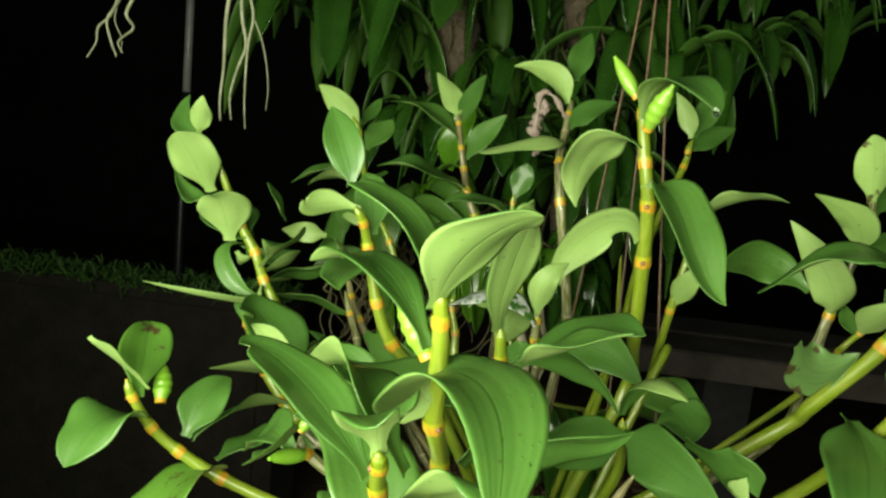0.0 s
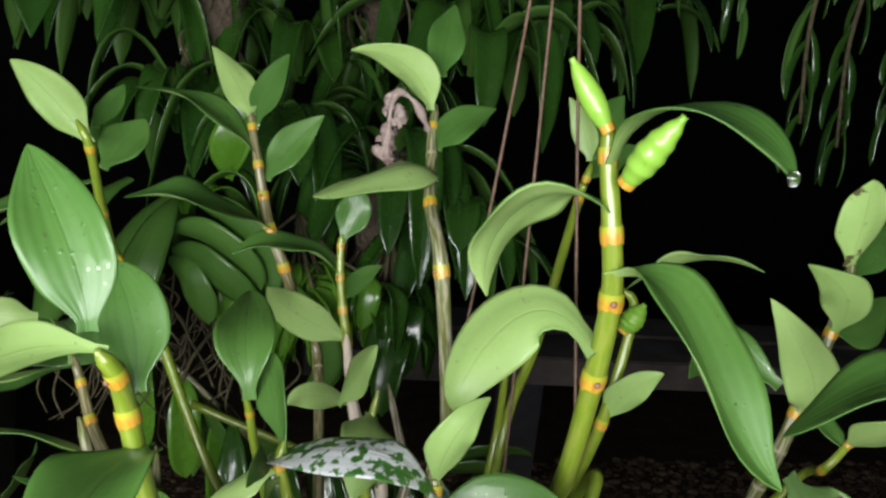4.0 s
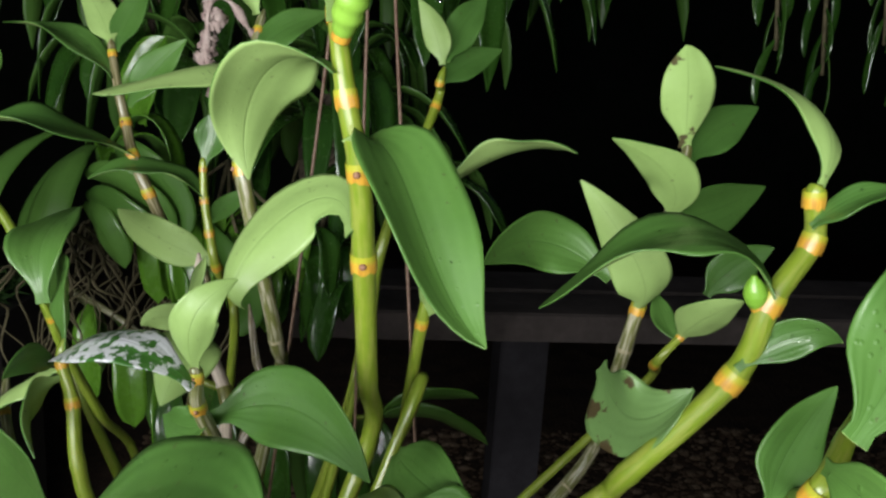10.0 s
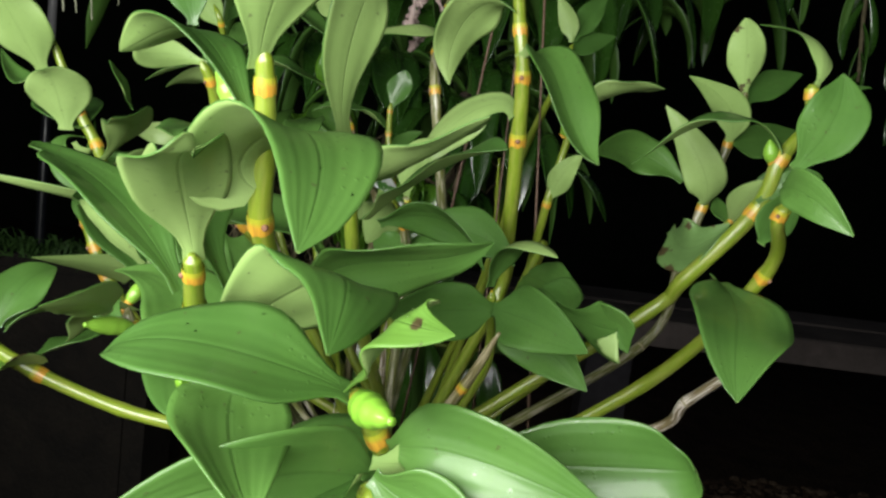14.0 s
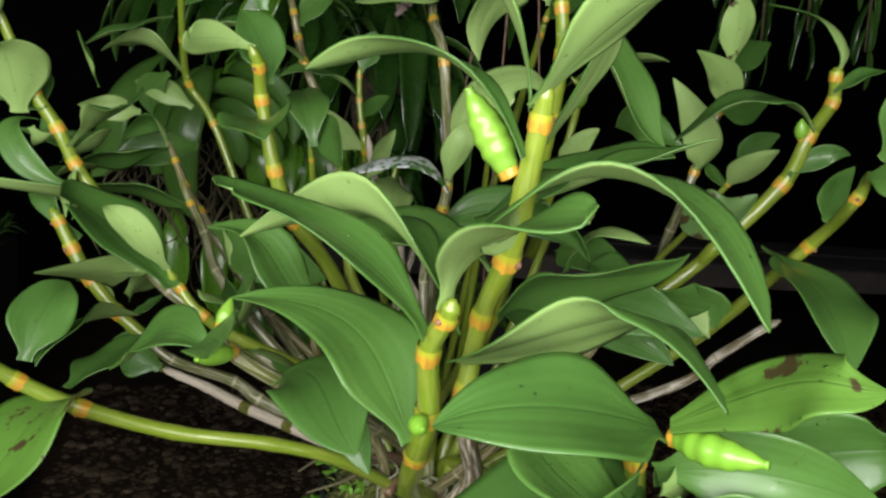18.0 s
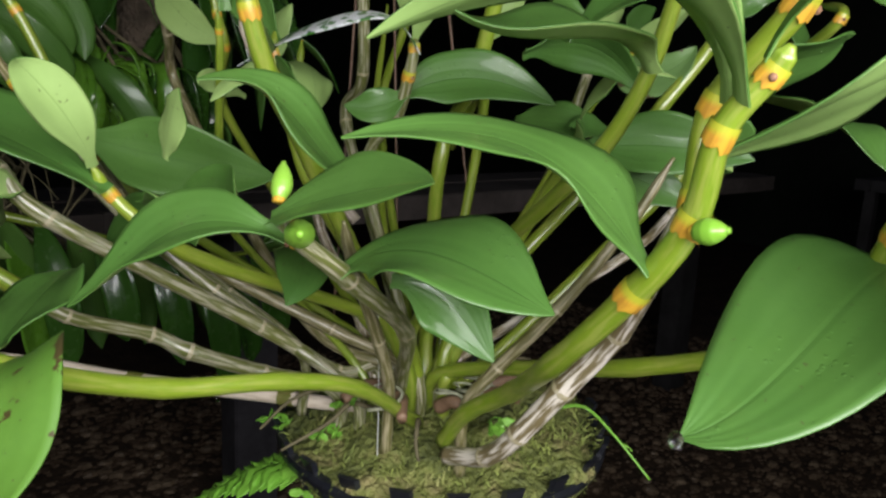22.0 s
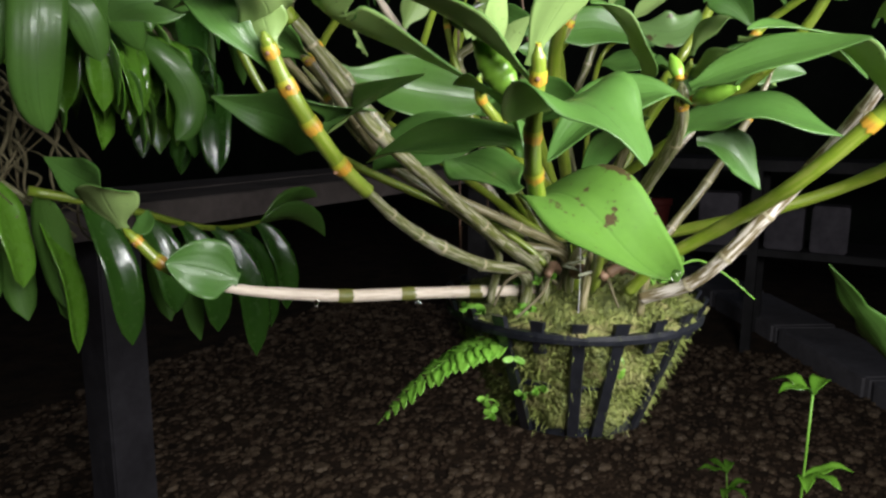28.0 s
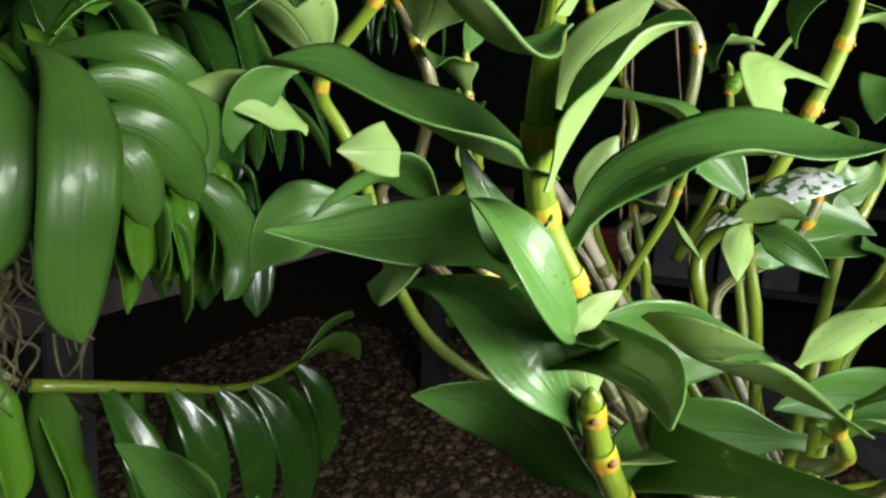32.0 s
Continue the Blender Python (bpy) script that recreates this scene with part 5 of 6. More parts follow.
WA, WB, WC, WD = Vector((0.1140, 0.548, 1.066)), Vector((0.098, 0.548, 1.078)), Vector((0.096, 0.546, 1.056)), Vector((0.099, 0.545, 1.044))
part("flower_stalk", tube("flower_stalk", [Vector((0.1165, 0.553, 1.064)), WA, Vector((0.107, 0.548, 1.076)), WB, WC, WD, Vector((0.110, 0.546, 1.046))], lambda s, t: 0.0016 + 0.0008 * math.sin(s * 5), M_WITHER, 8, 5), wither)
for k in range(7):
    a = WB.lerp(WD, k / 6.0)
    crumple(a, a + Vector((wv.uniform(-0.004, 0.003), wv.uniform(-0.003, 0.003), -0.004)), a + Vector((wv.uniform(-0.005, 0.005), wv.uniform(-0.004, 0.004), -0.010)), (wv.uniform(0.002, 0.004), wv.uniform(-0.003, 0.003), 0.001), 60 + k)

HOOK = Vector((0.1665, 0.560, 1.32))
for k, (end, bow, r, m, lab) in enumerate((((0.122, 0.520, 0.780), (0.006, 0, 0), 0.0008, M_WIRE, "rusty hanger wire of the basket"), ((0.170, 0.520, 0.780), (0.0, 0, 0), 0.0008, M_WIRE, "rusty hanger wire of the basket"),
                                           ((0.205, 0.480, 0.778), (-0.004, 0, 0), 0.0008, M_WIRE, "pale brown hanger wire of the basket"))):
    e = Vector(end)
    w = thing("hanger_wire", lab, "wire", end, group="basket hanger wires")
    part("wire", tube("wire", [HOOK, HOOK.lerp(e, 0.35) + Vector(bow), HOOK.lerp(e, 0.7) + Vector(bow) * 0.6, e], r, m, 6, 5), w)
hook = thing("wire_hook", "bent wire hook that holds the basket wires", "hook", HOOK)
part("hook", tube("hook", [HOOK + Vector((0.004, 0, -0.004)), HOOK + Vector((0, 0, -0.008)), HOOK + Vector((-0.005, 0, 0.0)), HOOK + Vector((0, 0, 0.012)), HOOK + Vector((0, 0, 0.9))], 0.0013, M_WIRE, 8, 6), hook)
thread = thing("spider_thread", "thin pale thread hanging to the basket rim", "thread", (0.086, 0.421, 0.742))
part("strand", tube("strand", [(0.086, 0.421, 0.742), (0.085, 0.420, 0.785), (0.086, 0.424, 0.83)], 0.00025, M_THREAD, 5, 4), thread)


def air_roots(at, n, length, spread, seed, label, mat=None, curl=0.25):
    rnd = random.Random(seed)
    ob = thing("air_roots", label, "roots", at)
    for k in range(n):
        p = Vector(at) + Vector((rnd.uniform(-1, 1) * spread, rnd.uniform(-1, 1) * spread, rnd.uniform(-0.2, 0.2) * spread))
        pts = [p]
        for j in range(5):
            p = p + Vector((rnd.gauss(0, curl), rnd.gauss(0, curl), -1)).normalized() * length / 5 * rnd.uniform(0.7, 1.2)
            pts.append(p)
        r = rnd.uniform(0.0009, 0.0018)
        part("root", tube("root", pts, lambda s, t: r * (1.1 - 0.7 * t), mat or M_ROOT_PALE, 6, 4), ob)
    return ob


air_roots((-0.158, 0.606, 1.15), 4, 0.12, 0.012, 21, "pale green air roots hanging down into the dark", curl=0.18)
air_roots((-0.27, 0.62, 1.15), 4, 0.08, 0.02, 22, "thin pale air roots hanging down", curl=0.4)


# ---- plants behind ----
def strap_orchid(at, n, length, width, seed, label, aim=(0, 0), rise=0.5, fan=6.283, drop=0.9, bark=True, mats=None):
    """A crown of long arching strap leaves on a knot of bark and roots."""
    rnd = random.Random(seed)
    ob = thing("strap_leaved_orchid", label, "orchid", at, group="orchids behind")
    p = Vector(at)
    if bark:
        part("bark_mount", ball("bark_mount", p + Vector((0, 0, -0.05)), (0.030, 0.022, 0.07), M_BARK, seed, 10, 14, 0.18), ob)
        for k in range(9):
            a = rnd.uniform(0, 6.283)
            q = p + Vector((0.025 * math.cos(a), 0.02 * math.sin(a), -0.02))
            pts = [q]
            for j in range(4):
                q = q + Vector((rnd.gauss(0, 0.5), rnd.gauss(0, 0.5), -1)).normalized() * 0.03
                pts.append(q)
            part("root", tube("root", pts, 0.0015, M_ROOT, 5, 4), ob)
    base = math.atan2(aim[1], aim[0]) if aim != (0, 0) else 0
    for k in range(n):
        a = base + (k / n - 0.5) * fan + rnd.uniform(-0.25, 0.25)
        d = Vector((math.cos(a), math.sin(a), 0))
        ln = length * rnd.uniform(0.7, 1.15)
        up = rise * rnd.uniform(0.5, 1.3)
        b = p + d * 0.008 + Vector((0, 0, rnd.uniform(-0.02, 0.03)))
        m = b + d * ln * 0.42 + Vector((0, 0, ln * 0.30 * up))
        t = b + d * ln * rnd.uniform(0.55, 0.8) + Vector((0, 0, -ln * drop * rnd.uniform(0.3, 0.9)))
        s = d.cross(Vector((0, 0, 1))).normalized() * width / 2 * rnd.uniform(0.8, 1.15)
        part("leaf", blade("leaf", b, m, t, s, 0.35, mats or [M_FAR, M_FAR_UNDER], 0.0009, 12, 6, 0.12, 0.36, seed * 50 + k), ob)
    return ob


BACK = [
    # place, leaves, length, width
    ((-0.03, 1.02, 1.22), 11, 0.24, 0.049), ((0.14, 1.04, 1.28), 10, 0.24, 0.051), ((-0.20, 1.00, 1.18), 10, 0.22, 0.044),
    ((-0.12, 1.08, 1.40), 10, 0.26, 0.049), ((0.08, 1.10, 1.45), 10, 0.26, 0.049), ((0.30, 1.12, 1.34), 11, 0.24, 0.037),
    ((0.24, 1.00, 1.14), 9, 0.20, 0.041), ((-0.30, 1.05, 1.38), 9, 0.22, 0.044),
    ((0.42, 1.20, 1.46), 11, 0.24, 0.032), ((0.20, 1.16, 1.62), 10, 0.26, 0.046),
    ((-0.02, 1.14, 1.66), 10, 0.26, 0.049), ((0.52, 1.22, 1.22), 9, 0.20, 0.032),
    ((-0.10, 1.10, 1.16), 14, 0.18, 0.034), ((0.06, 1.08, 1.12), 14, 0.18, 0.032), ((0.20, 1.10, 1.22), 14, 0.18, 0.030),
    ((-0.24, 1.14, 1.26), 13, 0.20, 0.036), ((0.34, 1.06, 1.18), 13, 0.16, 0.026), ((0.02, 1.12, 1.32), 14, 0.20, 0.036),
    ((0.16, 1.04, 1.08), 13, 0.15, 0.028), ((-0.06, 1.02, 1.05), 13, 0.15, 0.030), ((0.40, 1.10, 1.30), 14, 0.17, 0.024),
]
# upper faces take M_DIM, darkened for the light lost at this distance
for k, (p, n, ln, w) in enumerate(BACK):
    strap_orchid(p, n, ln, w, 100 + k, "strap-leaved orchid, leaf colour dimmed as if far from the torch, mounted on fibrous bark", bark=k < 2, rise=0.9, drop=0.55, mats=[M_DIM, M_FAR_UNDER])


def hanging_cane(pts, n, length, width, seed, label, mats=None, skin=None):
    """A drooping stem with two rows of hanging strap leaves."""
    rnd = random.Random(seed)
    ob = thing("drooping_orchid", label, "orchid", pts[0], group="orchids behind")
    part("stem", tube("stem", pts, lambda s, t: 0.0035 * (1.1 - 0.5 * t), skin or M_SHEATH, 8, 6), ob)
    c, _ = curve_points(pts, 10)
    for k in range(n):
        i = min(len(c) - 2, int((k + 0.5) / n * (len(c) - 1)))
        tan = (c[i + 1] - c[i]).normalized()
        s = tan.cross(Vector((0, 0, 1)))
        s = (s.normalized() if s.length > 0.1 else Vector((1, 0, 0))) * (1 if k % 2 else -1)
        ln = length * rnd.uniform(0.7, 1.15)
        b = c[i]
        m = b + s * ln * 0.22 + tan * ln * 0.12 + Vector((0, 0, -ln * 0.36))
        t = b + s * ln * 0.22 + tan * ln * 0.18 + Vector((0, 0, -ln * rnd.uniform(0.8, 1.0)))
        w = (tan * 0.8 + s * rnd.uniform(-0.5, 0.5)).normalized() * width / 2
        up = s + Vector((0, 0, 0.5))
        if w.cross(t - b).dot(up) < 0:
            w = -w
        part("leaf", blade("leaf", b, m, t, w, 0.30, mats or [M_FAR, M_FAR_UNDER], 0.0009, 12, 6, 0.12, 0.42, seed * 50 + k), ob)
    return ob


strap_main = strap_orchid((-0.020, 0.775, 0.985), 3, 0.08, 0.024, 151, "glossy strap-leaved orchid with broad drooping leaves above a tangle of roots", aim=(0.4, 1), fan=3.0, rise=0.5, drop=0.7, bark=False)
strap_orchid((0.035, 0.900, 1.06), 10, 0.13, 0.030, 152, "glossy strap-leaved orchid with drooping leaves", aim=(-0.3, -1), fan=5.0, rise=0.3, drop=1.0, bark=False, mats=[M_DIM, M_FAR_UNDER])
strap_orchid((0.150, 0.900, 1.02), 15, 0.17, 0.032, 153, "glossy orchid leaves with shade in their colour hanging over a ledge", aim=(-0.5, -1), fan=5.4, rise=0.2, drop=1.0, mats=[M_DIM, M_FAR_UNDER])
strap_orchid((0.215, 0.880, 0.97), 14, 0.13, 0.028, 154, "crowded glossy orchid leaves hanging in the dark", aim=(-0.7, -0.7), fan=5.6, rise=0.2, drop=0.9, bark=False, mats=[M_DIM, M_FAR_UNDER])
for b, m, t, w in (
        ((-0.026, 0.772, 0.992), ((-0.038, 0.726, 0.962), (-0.046, 0.722, 0.910)), (-0.036, 0.735, 0.861), (0.0150, -0.0060, 0.002)),
        ((-0.036, 0.790, 0.990), ((-0.054, 0.756, 0.962), (-0.062, 0.748, 0.928)), (-0.070, 0.756, 0.893), (0.0150, -0.0090, 0.002)),
        ((-0.066, 0.810, 1.000), ((-0.098, 0.770, 0.965), (-0.108, 0.765, 0.925)), (-0.122, 0.770, 0.885), (0.0140, -0.0090, 0.002)),
        ((-0.024, 0.752, 0.972), ((-0.002, 0.735, 0.975), (0.022, 0.730, 0.962)), (0.041, 0.735, 0.936), (0.0060, -0.0060, 0.008)),
        ((-0.024, 0.752, 0.957), ((-0.004, 0.733, 0.956), (0.018, 0.728, 0.942)), (0.040, 0.735, 0.918), (0.0065, -0.0060, 0.009)),
        ((-0.026, 0.752, 0.950), ((-0.012, 0.736, 0.945), (-0.002, 0.732, 0.930)), (0.006, 0.735, 0.908), (0.0090, -0.0050, 0.006)),
        ((-0.010, 0.775, 0.990), ((0.012, 0.738, 0.990), (0.038, 0.733, 0.970)), (0.049, 0.735, 0.932), (0.0075, -0.0050, 0.007)),
        ((0.010, 0.775, 1.010), (0.012, 0.760, 1.040), (0.030, 0.760, 1.075), (0.0140, -0.0060, 0.0)),
        ((0.060, 0.775, 0.935), ((0.078, 0.752, 0.912), (0.094, 0.748, 0.882)), (0.078, 0.750, 0.853), (0.0100, -0.0060, 0.004))):
    part("leaf", blade("leaf", b, m, t, w, 0.30, [M_FAR, M_FAR_UNDER], 0.0009, 18, 8, 0.12, 0.36, 77), strap_main)


def crowded_orchid(at, n, spread, length, width, seed, label, mats):
    """A dense curtain of short glossy leaves that hang from a knot of stems."""
    rnd = random.Random(seed)
    ob = thing("crowded_orchid", label, "orchid", at, group="orchids behind")
    p = Vector(at)
    for k in range(n):
        b = p + Vector((rnd.uniform(-1, 1) * spread[0], rnd.uniform(-1, 1) * spread[1], rnd.uniform(-1, 1) * spread[2]))
        a = rnd.uniform(-2.9, -0.4)
        d = Vector((math.cos(a), math.sin(a), 0))
        ln = length * rnd.uniform(0.7, 1.2)
        m = b + d * ln * 0.34 + Vector((0, 0, -ln * 0.22))
        t = b + d * ln * rnd.uniform(0.3, 0.5) + Vector((0, 0, -ln * 0.95))
        s = d.cross(Vector((0, 0, 1))).normalized() * width / 2 * rnd.uniform(0.75, 1.15)
        part("leaf", blade("leaf", b, m, t, s, 0.3, mats, 0.0008, 12, 6, 0.15, 0.42, seed * 40 + k), ob)
        if k % 4 == 0:
            part("stem", tube("stem", [p + Vector((0, spread[1], spread[2] + 0.03)), p.lerp(b, 0.5) + Vector((0, 0, 0.02)), b], 0.0016, M_ROOT, 6, 4), ob)
    return ob


crowded_orchid((0.065, 0.800, 0.930), 36, (0.062, 0.030, 0.022), 0.064, 0.029, 211, "crowded short glossy leaves hanging in a curtain above a ledge", [M_FAR, M_FAR_UNDER])
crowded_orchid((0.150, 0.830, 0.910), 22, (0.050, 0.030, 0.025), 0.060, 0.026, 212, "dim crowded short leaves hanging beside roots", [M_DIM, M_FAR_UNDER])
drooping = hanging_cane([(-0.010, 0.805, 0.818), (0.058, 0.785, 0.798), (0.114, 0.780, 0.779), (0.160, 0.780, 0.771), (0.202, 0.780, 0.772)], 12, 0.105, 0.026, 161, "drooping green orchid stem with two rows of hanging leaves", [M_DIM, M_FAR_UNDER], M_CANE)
for m, t, w in (((0.240, 0.776, 0.792), (0.285, 0.780, 0.789), (0.003, -0.008, 0.010)), ((0.250, 0.772, 0.775), (0.297, 0.780, 0.745), (0.006, -0.008, 0.008))):
    part("leaf", blade("leaf", (0.200, 0.780, 0.772), m, t, w, 0.25, [M_FAR, M_FAR_UNDER], 0.0009, 14, 6, 0.12, 0.6, 5), drooping)
hanging_cane([(-0.080, 0.860, 0.86), (-0.020, 0.840, 0.83), (0.040, 0.830, 0.775)], 7, 0.11, 0.027, 162, "drooping orchid stem with glossy hanging leaves")
for k, (p, n) in enumerate((((-0.035, 0.840, 0.92), 26), ((-0.085, 0.860, 0.90), 18), ((0.015, 0.860, 0.88), 14))):
    air_roots(p, n, 0.14, 0.035, 171 + k, "dense tangle of grey-green air roots below the strap-leaved orchid", M_ROOT, 0.8)

# pendent foliage at the far side
for k, (p, n, drop) in enumerate((((0.62, 0.95, 1.52), 13, 0.40), ((0.70, 0.98, 1.52), 13, 0.42), ((0.78, 0.99, 1.50), 12, 0.36), ((0.56, 1.02, 1.56), 10, 0.30), ((0.86, 0.96, 1.52), 12, 0.40))):
    b = Vector(p)
    hanging_cane([b, b + Vector((0.012, 0, -drop * 0.35)), b + Vector((-0.006, 0, -drop * 0.7)), b + Vector((0.004, 0, -drop))], n + 6, 0.075, 0.010, 181 + k, "thin pendent stem with narrow grey-green hanging leaves", [M_FAR_UNDER, M_DIM], M_ROOT)

# ---- ground, ledge and the dark round it ----
def ground_mesh():
    verts, faces = [], []
    n = 70
    xs = [-6 + 12 * (k / n) for k in range(n + 1)]
    for j in range(n + 1):
        for i in range(n + 1):
            x, y = xs[i], xs[j] + 1
            verts.append((x, y, 0.02 * noise.noise(Vector((x * 1.7, y * 1.7, 0))) + 0.008 * noise.noise(Vector((x * 9, y * 9, 3)))))
    for j in range(n):
        for i in range(n):
            a = j * (n + 1) + i
            faces.append((a, a + 1, a + n + 2, a + n + 1))
    return mesh_of("ground", verts, faces, M_SOIL)


ground = tagged(new("ground", ground_mesh()), "damp dark soil scattered with small stones and litter", "ground", kind="structure")


def gravel(name, count, lo, hi, seed, size, mat=None):
    rnd = random.Random(seed)
    verts, faces = [], []
    for _ in range(count):
        x, y = rnd.uniform(lo[0], hi[0]), rnd.uniform(lo[1], hi[1])
        s = size * rnd.uniform(0.4, 1.4)
        z = 0.02 * noise.noise(Vector((x * 1.7, y * 1.7, 0)))
        i = len(verts)
        a0 = rnd.uniform(0, 6.28)
        for h, r in ((-0.2, 0.85), (0.25, 1.0), (0.55, 0.6)):
            for k in range(6):
                a = a0 + k * math.pi / 3
                rr2 = s * r * rnd.uniform(0.75, 1.15)
                verts.append((x + rr2 * math.cos(a), y + rr2 * 0.8 * math.sin(a), z + s * h))
        for q in range(2):
            for k in range(6):
                a, b = i + q * 6 + k, i + q * 6 + (k + 1) % 6
                faces.append((a, b, b + 6, a + 6))
        faces.append(tuple(i + 12 + k for k in range(6)))
    return mesh_of(name, verts, faces, mat or M_STONE, smooth=False)


tagged(new("gravel", gravel("gravel", 26000, (-0.4, -0.6), (2.6, 2.4), 31, 0.009)), "brown gravel and litter strewn over the soil", "gravel", kind="stuff")


tagged(new("pebbles", gravel("pebbles", 3200, (-0.4, -0.6), (2.6, 2.4), 33, 0.016, M_PEBBLE)), "paler brown pebbles scattered over the gravel", "gravel", kind="stuff")


def slab(name, lo, hi, mat, seed=0, wob=0.003, cuts=6):
    """A block with slightly uneven faces and softened edges."""
    bm = bmesh.new()
    bmesh.ops.create_cube(bm, size=1)
    bmesh.ops.bevel(bm, geom=bm.edges[:], offset=0.04, segments=2, affect="EDGES")
    bmesh.ops.subdivide_edges(bm, edges=bm.edges[:], cuts=1, use_grid_fill=True)
    lo, hi = Vector(lo), Vector(hi)
    c, e = (lo + hi) / 2, hi - lo
    for v in bm.verts:
        k = Vector((v.co.x * e.x, v.co.y * e.y, v.co.z * e.z)) + c
        v.co = k + Vector((noise.noise(k * 9), noise.noise(k * 9 + Vector((5, 0, 0))), noise.noise(k * 9 + Vector((0, 5, 0))))) * wob
    me = bpy.data.meshes.new(name)
    bm.to_mesh(me)
    bm.free()
    me.materials.append(mat)
    return me


M_DARKLEG = rough_material("dark_concrete", (0.020, 0.019, 0.020), (0.055, 0.052, 0.056), 8, 0.8, 0.5, 0.002)
M_LEG = rough_material("lilac_concrete", (0.030, 0.028, 0.034), (0.075, 0.070, 0.083), 8, 0.8, 0.5, 0.002)
bench = thing("plant_bench", "low weathered plank bench on concrete blocks behind the basket", "bench", (0.5, 1.3, 0))
part("plank", slab("plank", (0.10, 1.20, 0.70), (2.1, 1.34, 0.745), M_WOOD, 1), bench)
part("plank", slab("plank", (0.10, 1.355, 0.70), (2.1, 1.50, 0.745), M_WOOD, 2), bench)
for x, skin in ((0.50, M_LEG), (2.02, M_DARKLEG)):
    part("block_leg", slab("block_leg", (x - 0.045, 1.40, -0.02), (x + 0.045, 1.47, 0.70), skin, 3), bench)
post = thing("steel_post", "slim dull steel post standing in the dark", "post", (-0.72, 1.62, 0))
part("post_tube", tube("post_tube", [(-0.72, 1.62, 1.05), (-0.72, 1.62, 1.6), (-0.72, 1.62, 2.2)], 0.009, M_METAL, 14, 3), post, "bare dull steel tube")
# added black tube: makes the lower post sink into the dark
part("sleeve", tube("sleeve", [(-0.72, 1.62, -0.05), (-0.72, 1.62, 0.5), (-0.72, 1.62, 1.10)], 0.0105, M_PLASTIC, 14, 3), post, "added black cover that keeps the lower post dark")
part("post_foot", slab("post_foot", (-0.77, 1.57, -0.02), (-0.67, 1.67, 0.03), M_CONCRETE, 7), post)

table = thing("plant_table", "dark two-tier plant table standing beyond the gravel", "table", (2.75, 0.45, 0))
part("tabletop", slab("tabletop", (2.55, -0.30, 0.69), (2.95, 1.15, 0.73), M_DARKLEG, 11), table)
part("lower_shelf", slab("lower_shelf", (2.58, -0.28, 0.372), (2.92, 1.13, 0.400), M_DARKLEG, 12), table)
for x in (2.59, 2.89):
    for y in (-0.26, 0.58, 1.10):
        part("leg", slab("leg", (x - 0.018, y - 0.018, -0.02), (x + 0.018, y + 0.018, 0.69), M_DARKLEG, 13), table)
M_LILAC = rough_material("pale_block", (0.08, 0.072, 0.088), (0.20, 0.18, 0.21), 5, 0.8, 0.4, 0.002)
for y, w, h in ((0.715, 0.14, 0.20), (0.48, 0.13, 0.16), (0.33, 0.12, 0.17)):
    block = thing("pale_block", "pale lilac-grey block standing on the lower shelf", "block", (2.68, y, 0.4), group="blocks on the shelf")
    part("block_body", slab("block_body", (2.60, y - w / 2, 0.400), (2.72, y + w / 2, 0.400 + h), M_LILAC, int(y * 100)), block)
M_CLAY = rough_material("dark_red_clay", (0.12, 0.018, 0.014), (0.20, 0.035, 0.026), 14, 0.7, 0.4, 0.002)
pot = thing("clay_pot", "dark red clay pot standing on the lower shelf", "pot", (2.68, 0.98, 0.4))
part("pot_body", tube("pot_body", [(2.68, 0.98, 0.400), (2.68, 0.98, 0.45), (2.68, 0.98, 0.54)], lambda s, t: 0.050 + 0.022 * t, M_CLAY, 20, 4), pot)
part("rim", tube("rim", [(2.68, 0.98, 0.535), (2.68, 0.98, 0.548), (2.68, 0.98, 0.560)], 0.078, M_CLAY, 20, 2), pot)
M_KERB = rough_material("grey_kerb", (0.16, 0.15, 0.165), (0.30, 0.285, 0.31), 5, 0.85, 0.5, 0.003)
kerb = thing("kerb", "grey-mauve concrete kerb running across the soil", "kerb", (0, 0, 0), kind="structure")
for k in range(6):
    stone = part("kerbstone", slab("kerbstone", (-0.29, -0.13, -0.04), (0.29, 0.13, 0.07), M_KERB, 40 + k), kerb)
    stone.matrix_world = pose(2.05 + 0.504 * k, -0.09 + 0.313 * k, 0, rz=31.8)
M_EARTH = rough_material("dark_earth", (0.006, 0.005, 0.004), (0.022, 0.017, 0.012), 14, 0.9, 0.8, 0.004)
ledge = thing("grassy_ledge", "low stone ledge overgrown with short dim grass", "ledge", (-0.95, 1.58, 0))
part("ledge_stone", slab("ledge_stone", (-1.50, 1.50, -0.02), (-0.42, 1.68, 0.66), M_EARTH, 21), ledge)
M_GRASS = rough_material("short_grass", (0.02, 0.06, 0.01), (0.06, 0.15, 0.025), 40, 0.7, 0.2, 0.001)
part("grass", tufts("grass", 2600, M_GRASS, 22, lambda rnd: (Vector((rnd.uniform(-1.49, -0.43), rnd.uniform(1.505, 1.67), 0.655)), Vector((rnd.gauss(0, 0.5), rnd.gauss(0, 0.5) - 0.3, 1)).normalized()), 0.05, 0.003), ledge)

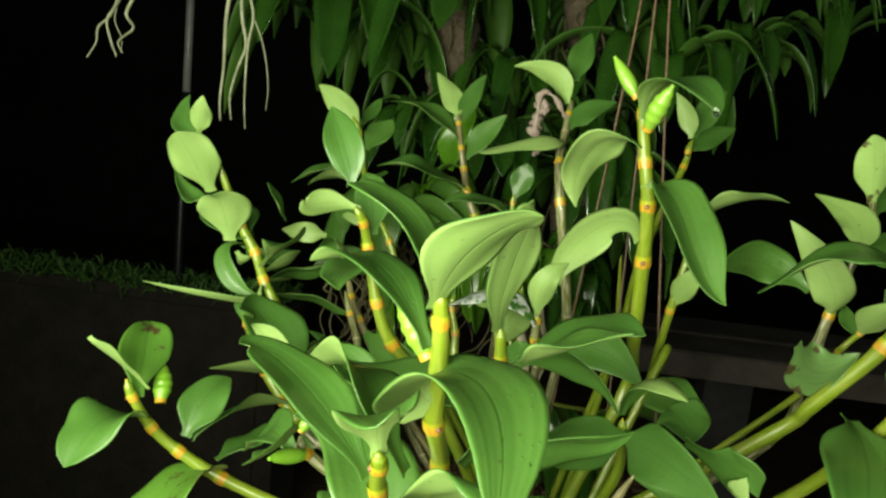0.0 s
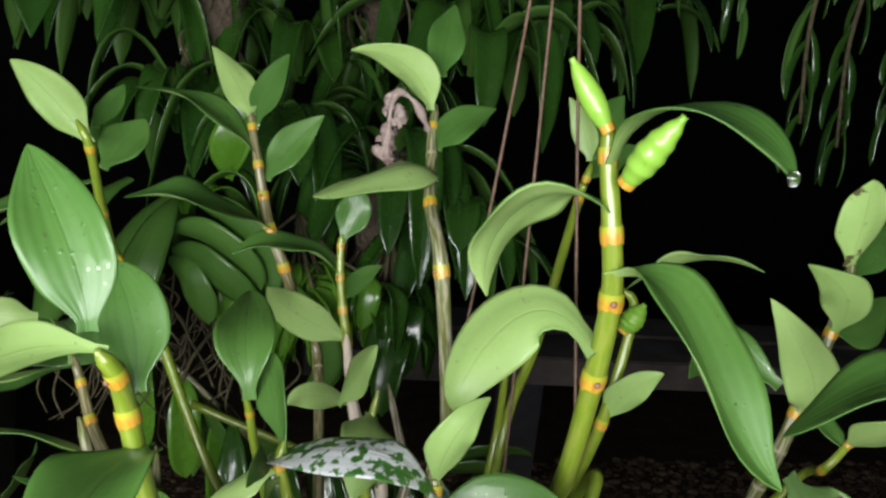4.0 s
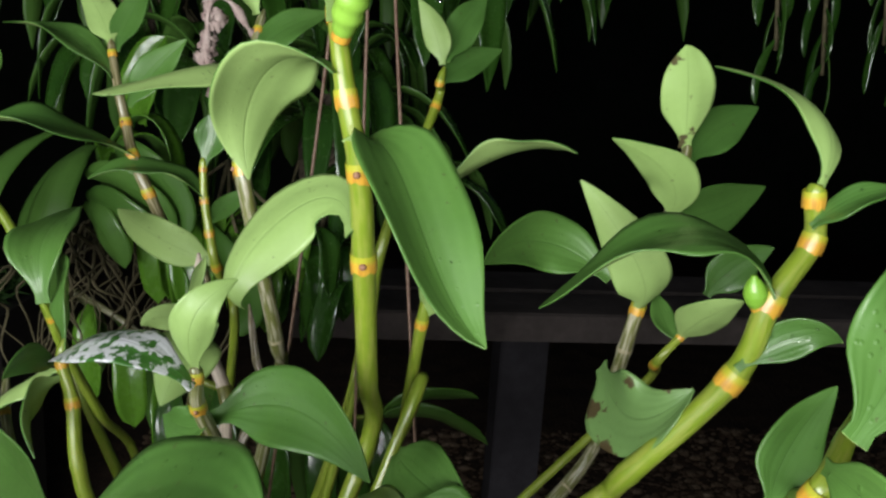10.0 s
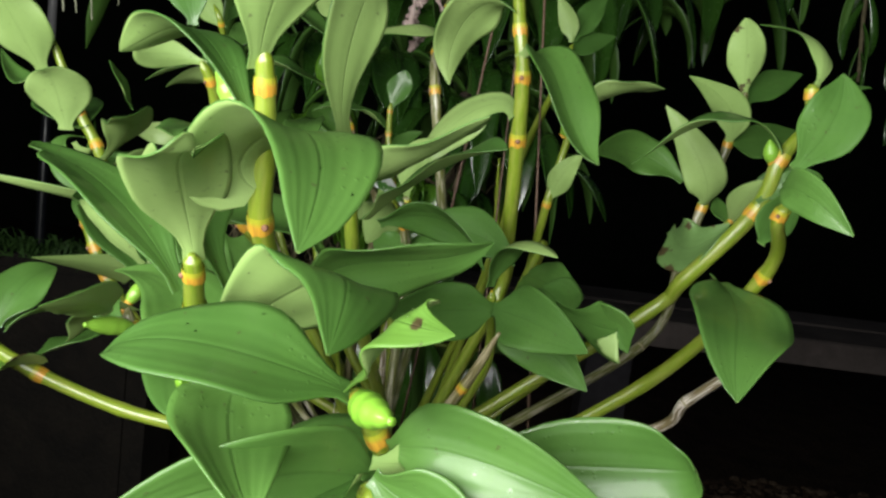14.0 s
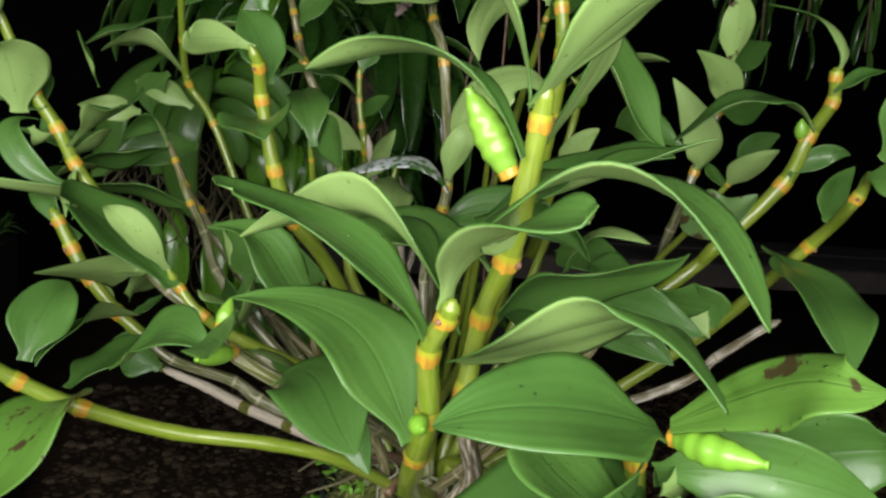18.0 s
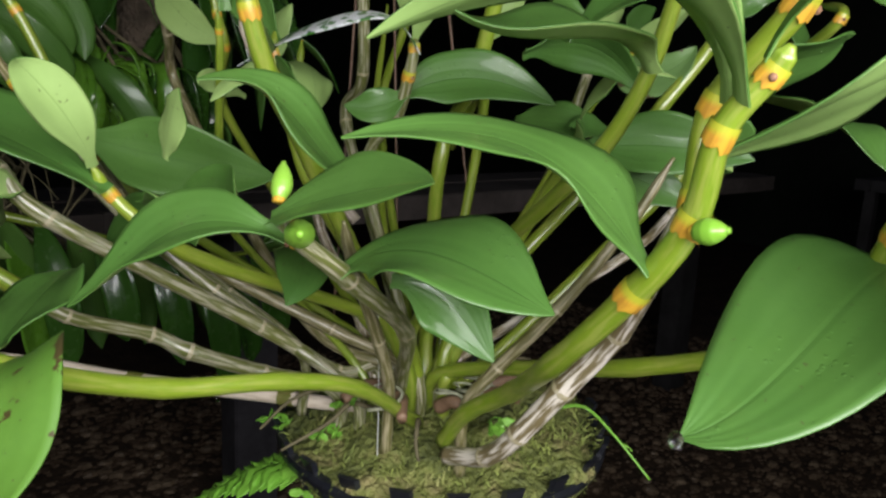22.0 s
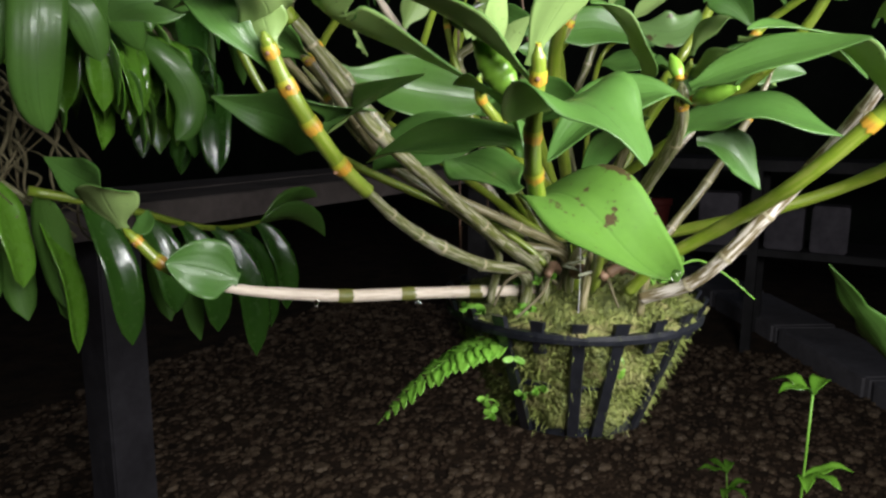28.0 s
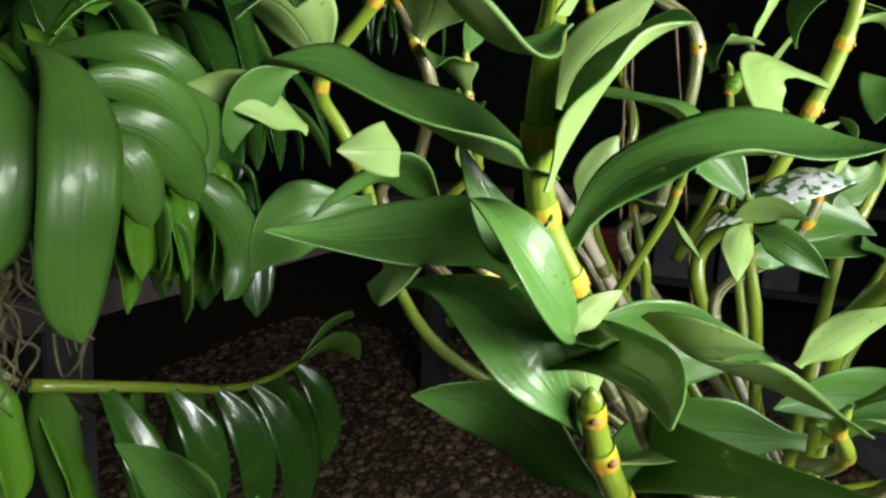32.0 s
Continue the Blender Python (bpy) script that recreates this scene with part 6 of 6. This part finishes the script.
# plants on the ground beyond the basket
tall = thing("wavy_leaf_plant", "single long wavy-edged leaf rising from the ground in the dark", "plant", (0.56, 0.15, 0))
part("stalk", tube("stalk", [(0.56, 0.15, -0.02), (0.56, 0.155, 0.25), (0.545, 0.165, 0.53)], 0.004, M_CANE, 8, 6), tall)
part("leaf", blade("leaf", (0.545, 0.165, 0.53), (0.470, 0.240, 0.652), (0.414, 0.295, 0.742), (0.012, 0.016, -0.003), 0.3, [M_FAR_UNDER, M_FAR_UNDER], 0.0009, 40, 8, 0.35, 0.7, 9, notch=0.55), tall)


def weed(at, h, seed, label):
    rnd = random.Random(seed)
    ob = thing("ground_weed", label, "weed", at, group="weeds on the ground")
    p = Vector(at)
    top = p + Vector((rnd.uniform(-0.03, 0.03), rnd.uniform(-0.03, 0.03), h))
    part("stem", tube("stem", [p + Vector((0, 0, -0.02)), p.lerp(top, 0.5), top], 0.0014, M_FERN, 6, 5), ob)
    for k in range(6):
        a = k * 1.1 + rnd.uniform(-0.3, 0.3)
        d = Vector((math.cos(a), math.sin(a), 0.1))
        b = p.lerp(top, 0.85 if k > 2 else 1.0)
        t = b + d * rnd.uniform(0.035, 0.055)
        part("leaf", blade("leaf", b, b.lerp(t, 0.5) + Vector((0, 0, 0.008)), t, d.cross(Vector((0, 0, 1))).normalized() * 0.009, 0.3, [M_FAR, M_FAR_UNDER], 0.0005, 8, 6, 0.3, 0.7, seed + k), ob)
    return ob


for k, (p, h) in enumerate((((0.457, 0.308, 0.0), 0.60), ((1.05, 0.42, 0.0), 0.22))):
    weed(p, h, 300 + k, "small lobed weed standing on a thin stem in the gravel")

# the night all round
def room(lo, hi):
    x0, y0, z0 = lo
    x1, y1, z1 = hi
    v = [(x0, y0, z0), (x1, y0, z0), (x1, y1, z0), (x0, y1, z0), (x0, y0, z1), (x1, y0, z1), (x1, y1, z1), (x0, y1, z1)]
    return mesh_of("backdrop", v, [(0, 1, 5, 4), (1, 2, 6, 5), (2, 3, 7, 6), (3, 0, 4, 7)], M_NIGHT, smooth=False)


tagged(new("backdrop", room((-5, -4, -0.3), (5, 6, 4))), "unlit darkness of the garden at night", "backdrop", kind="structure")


# water drops that hang from leaf tips and a bare cane
for k, p in enumerate(((0.180, 0.372, 1.0615), (0.039, 0.247, 0.8475), (-0.001, 0.549, 0.7645), (0.047, 0.509, 0.7605), (-0.0925, 0.3305, 0.8215))):
    drop = ball("water_drop", p, (0.0016, 0.0016, 0.0021), M_WATER, k, 8, 12)
    part("water_drop", drop, orchid, "clear hanging water drop")
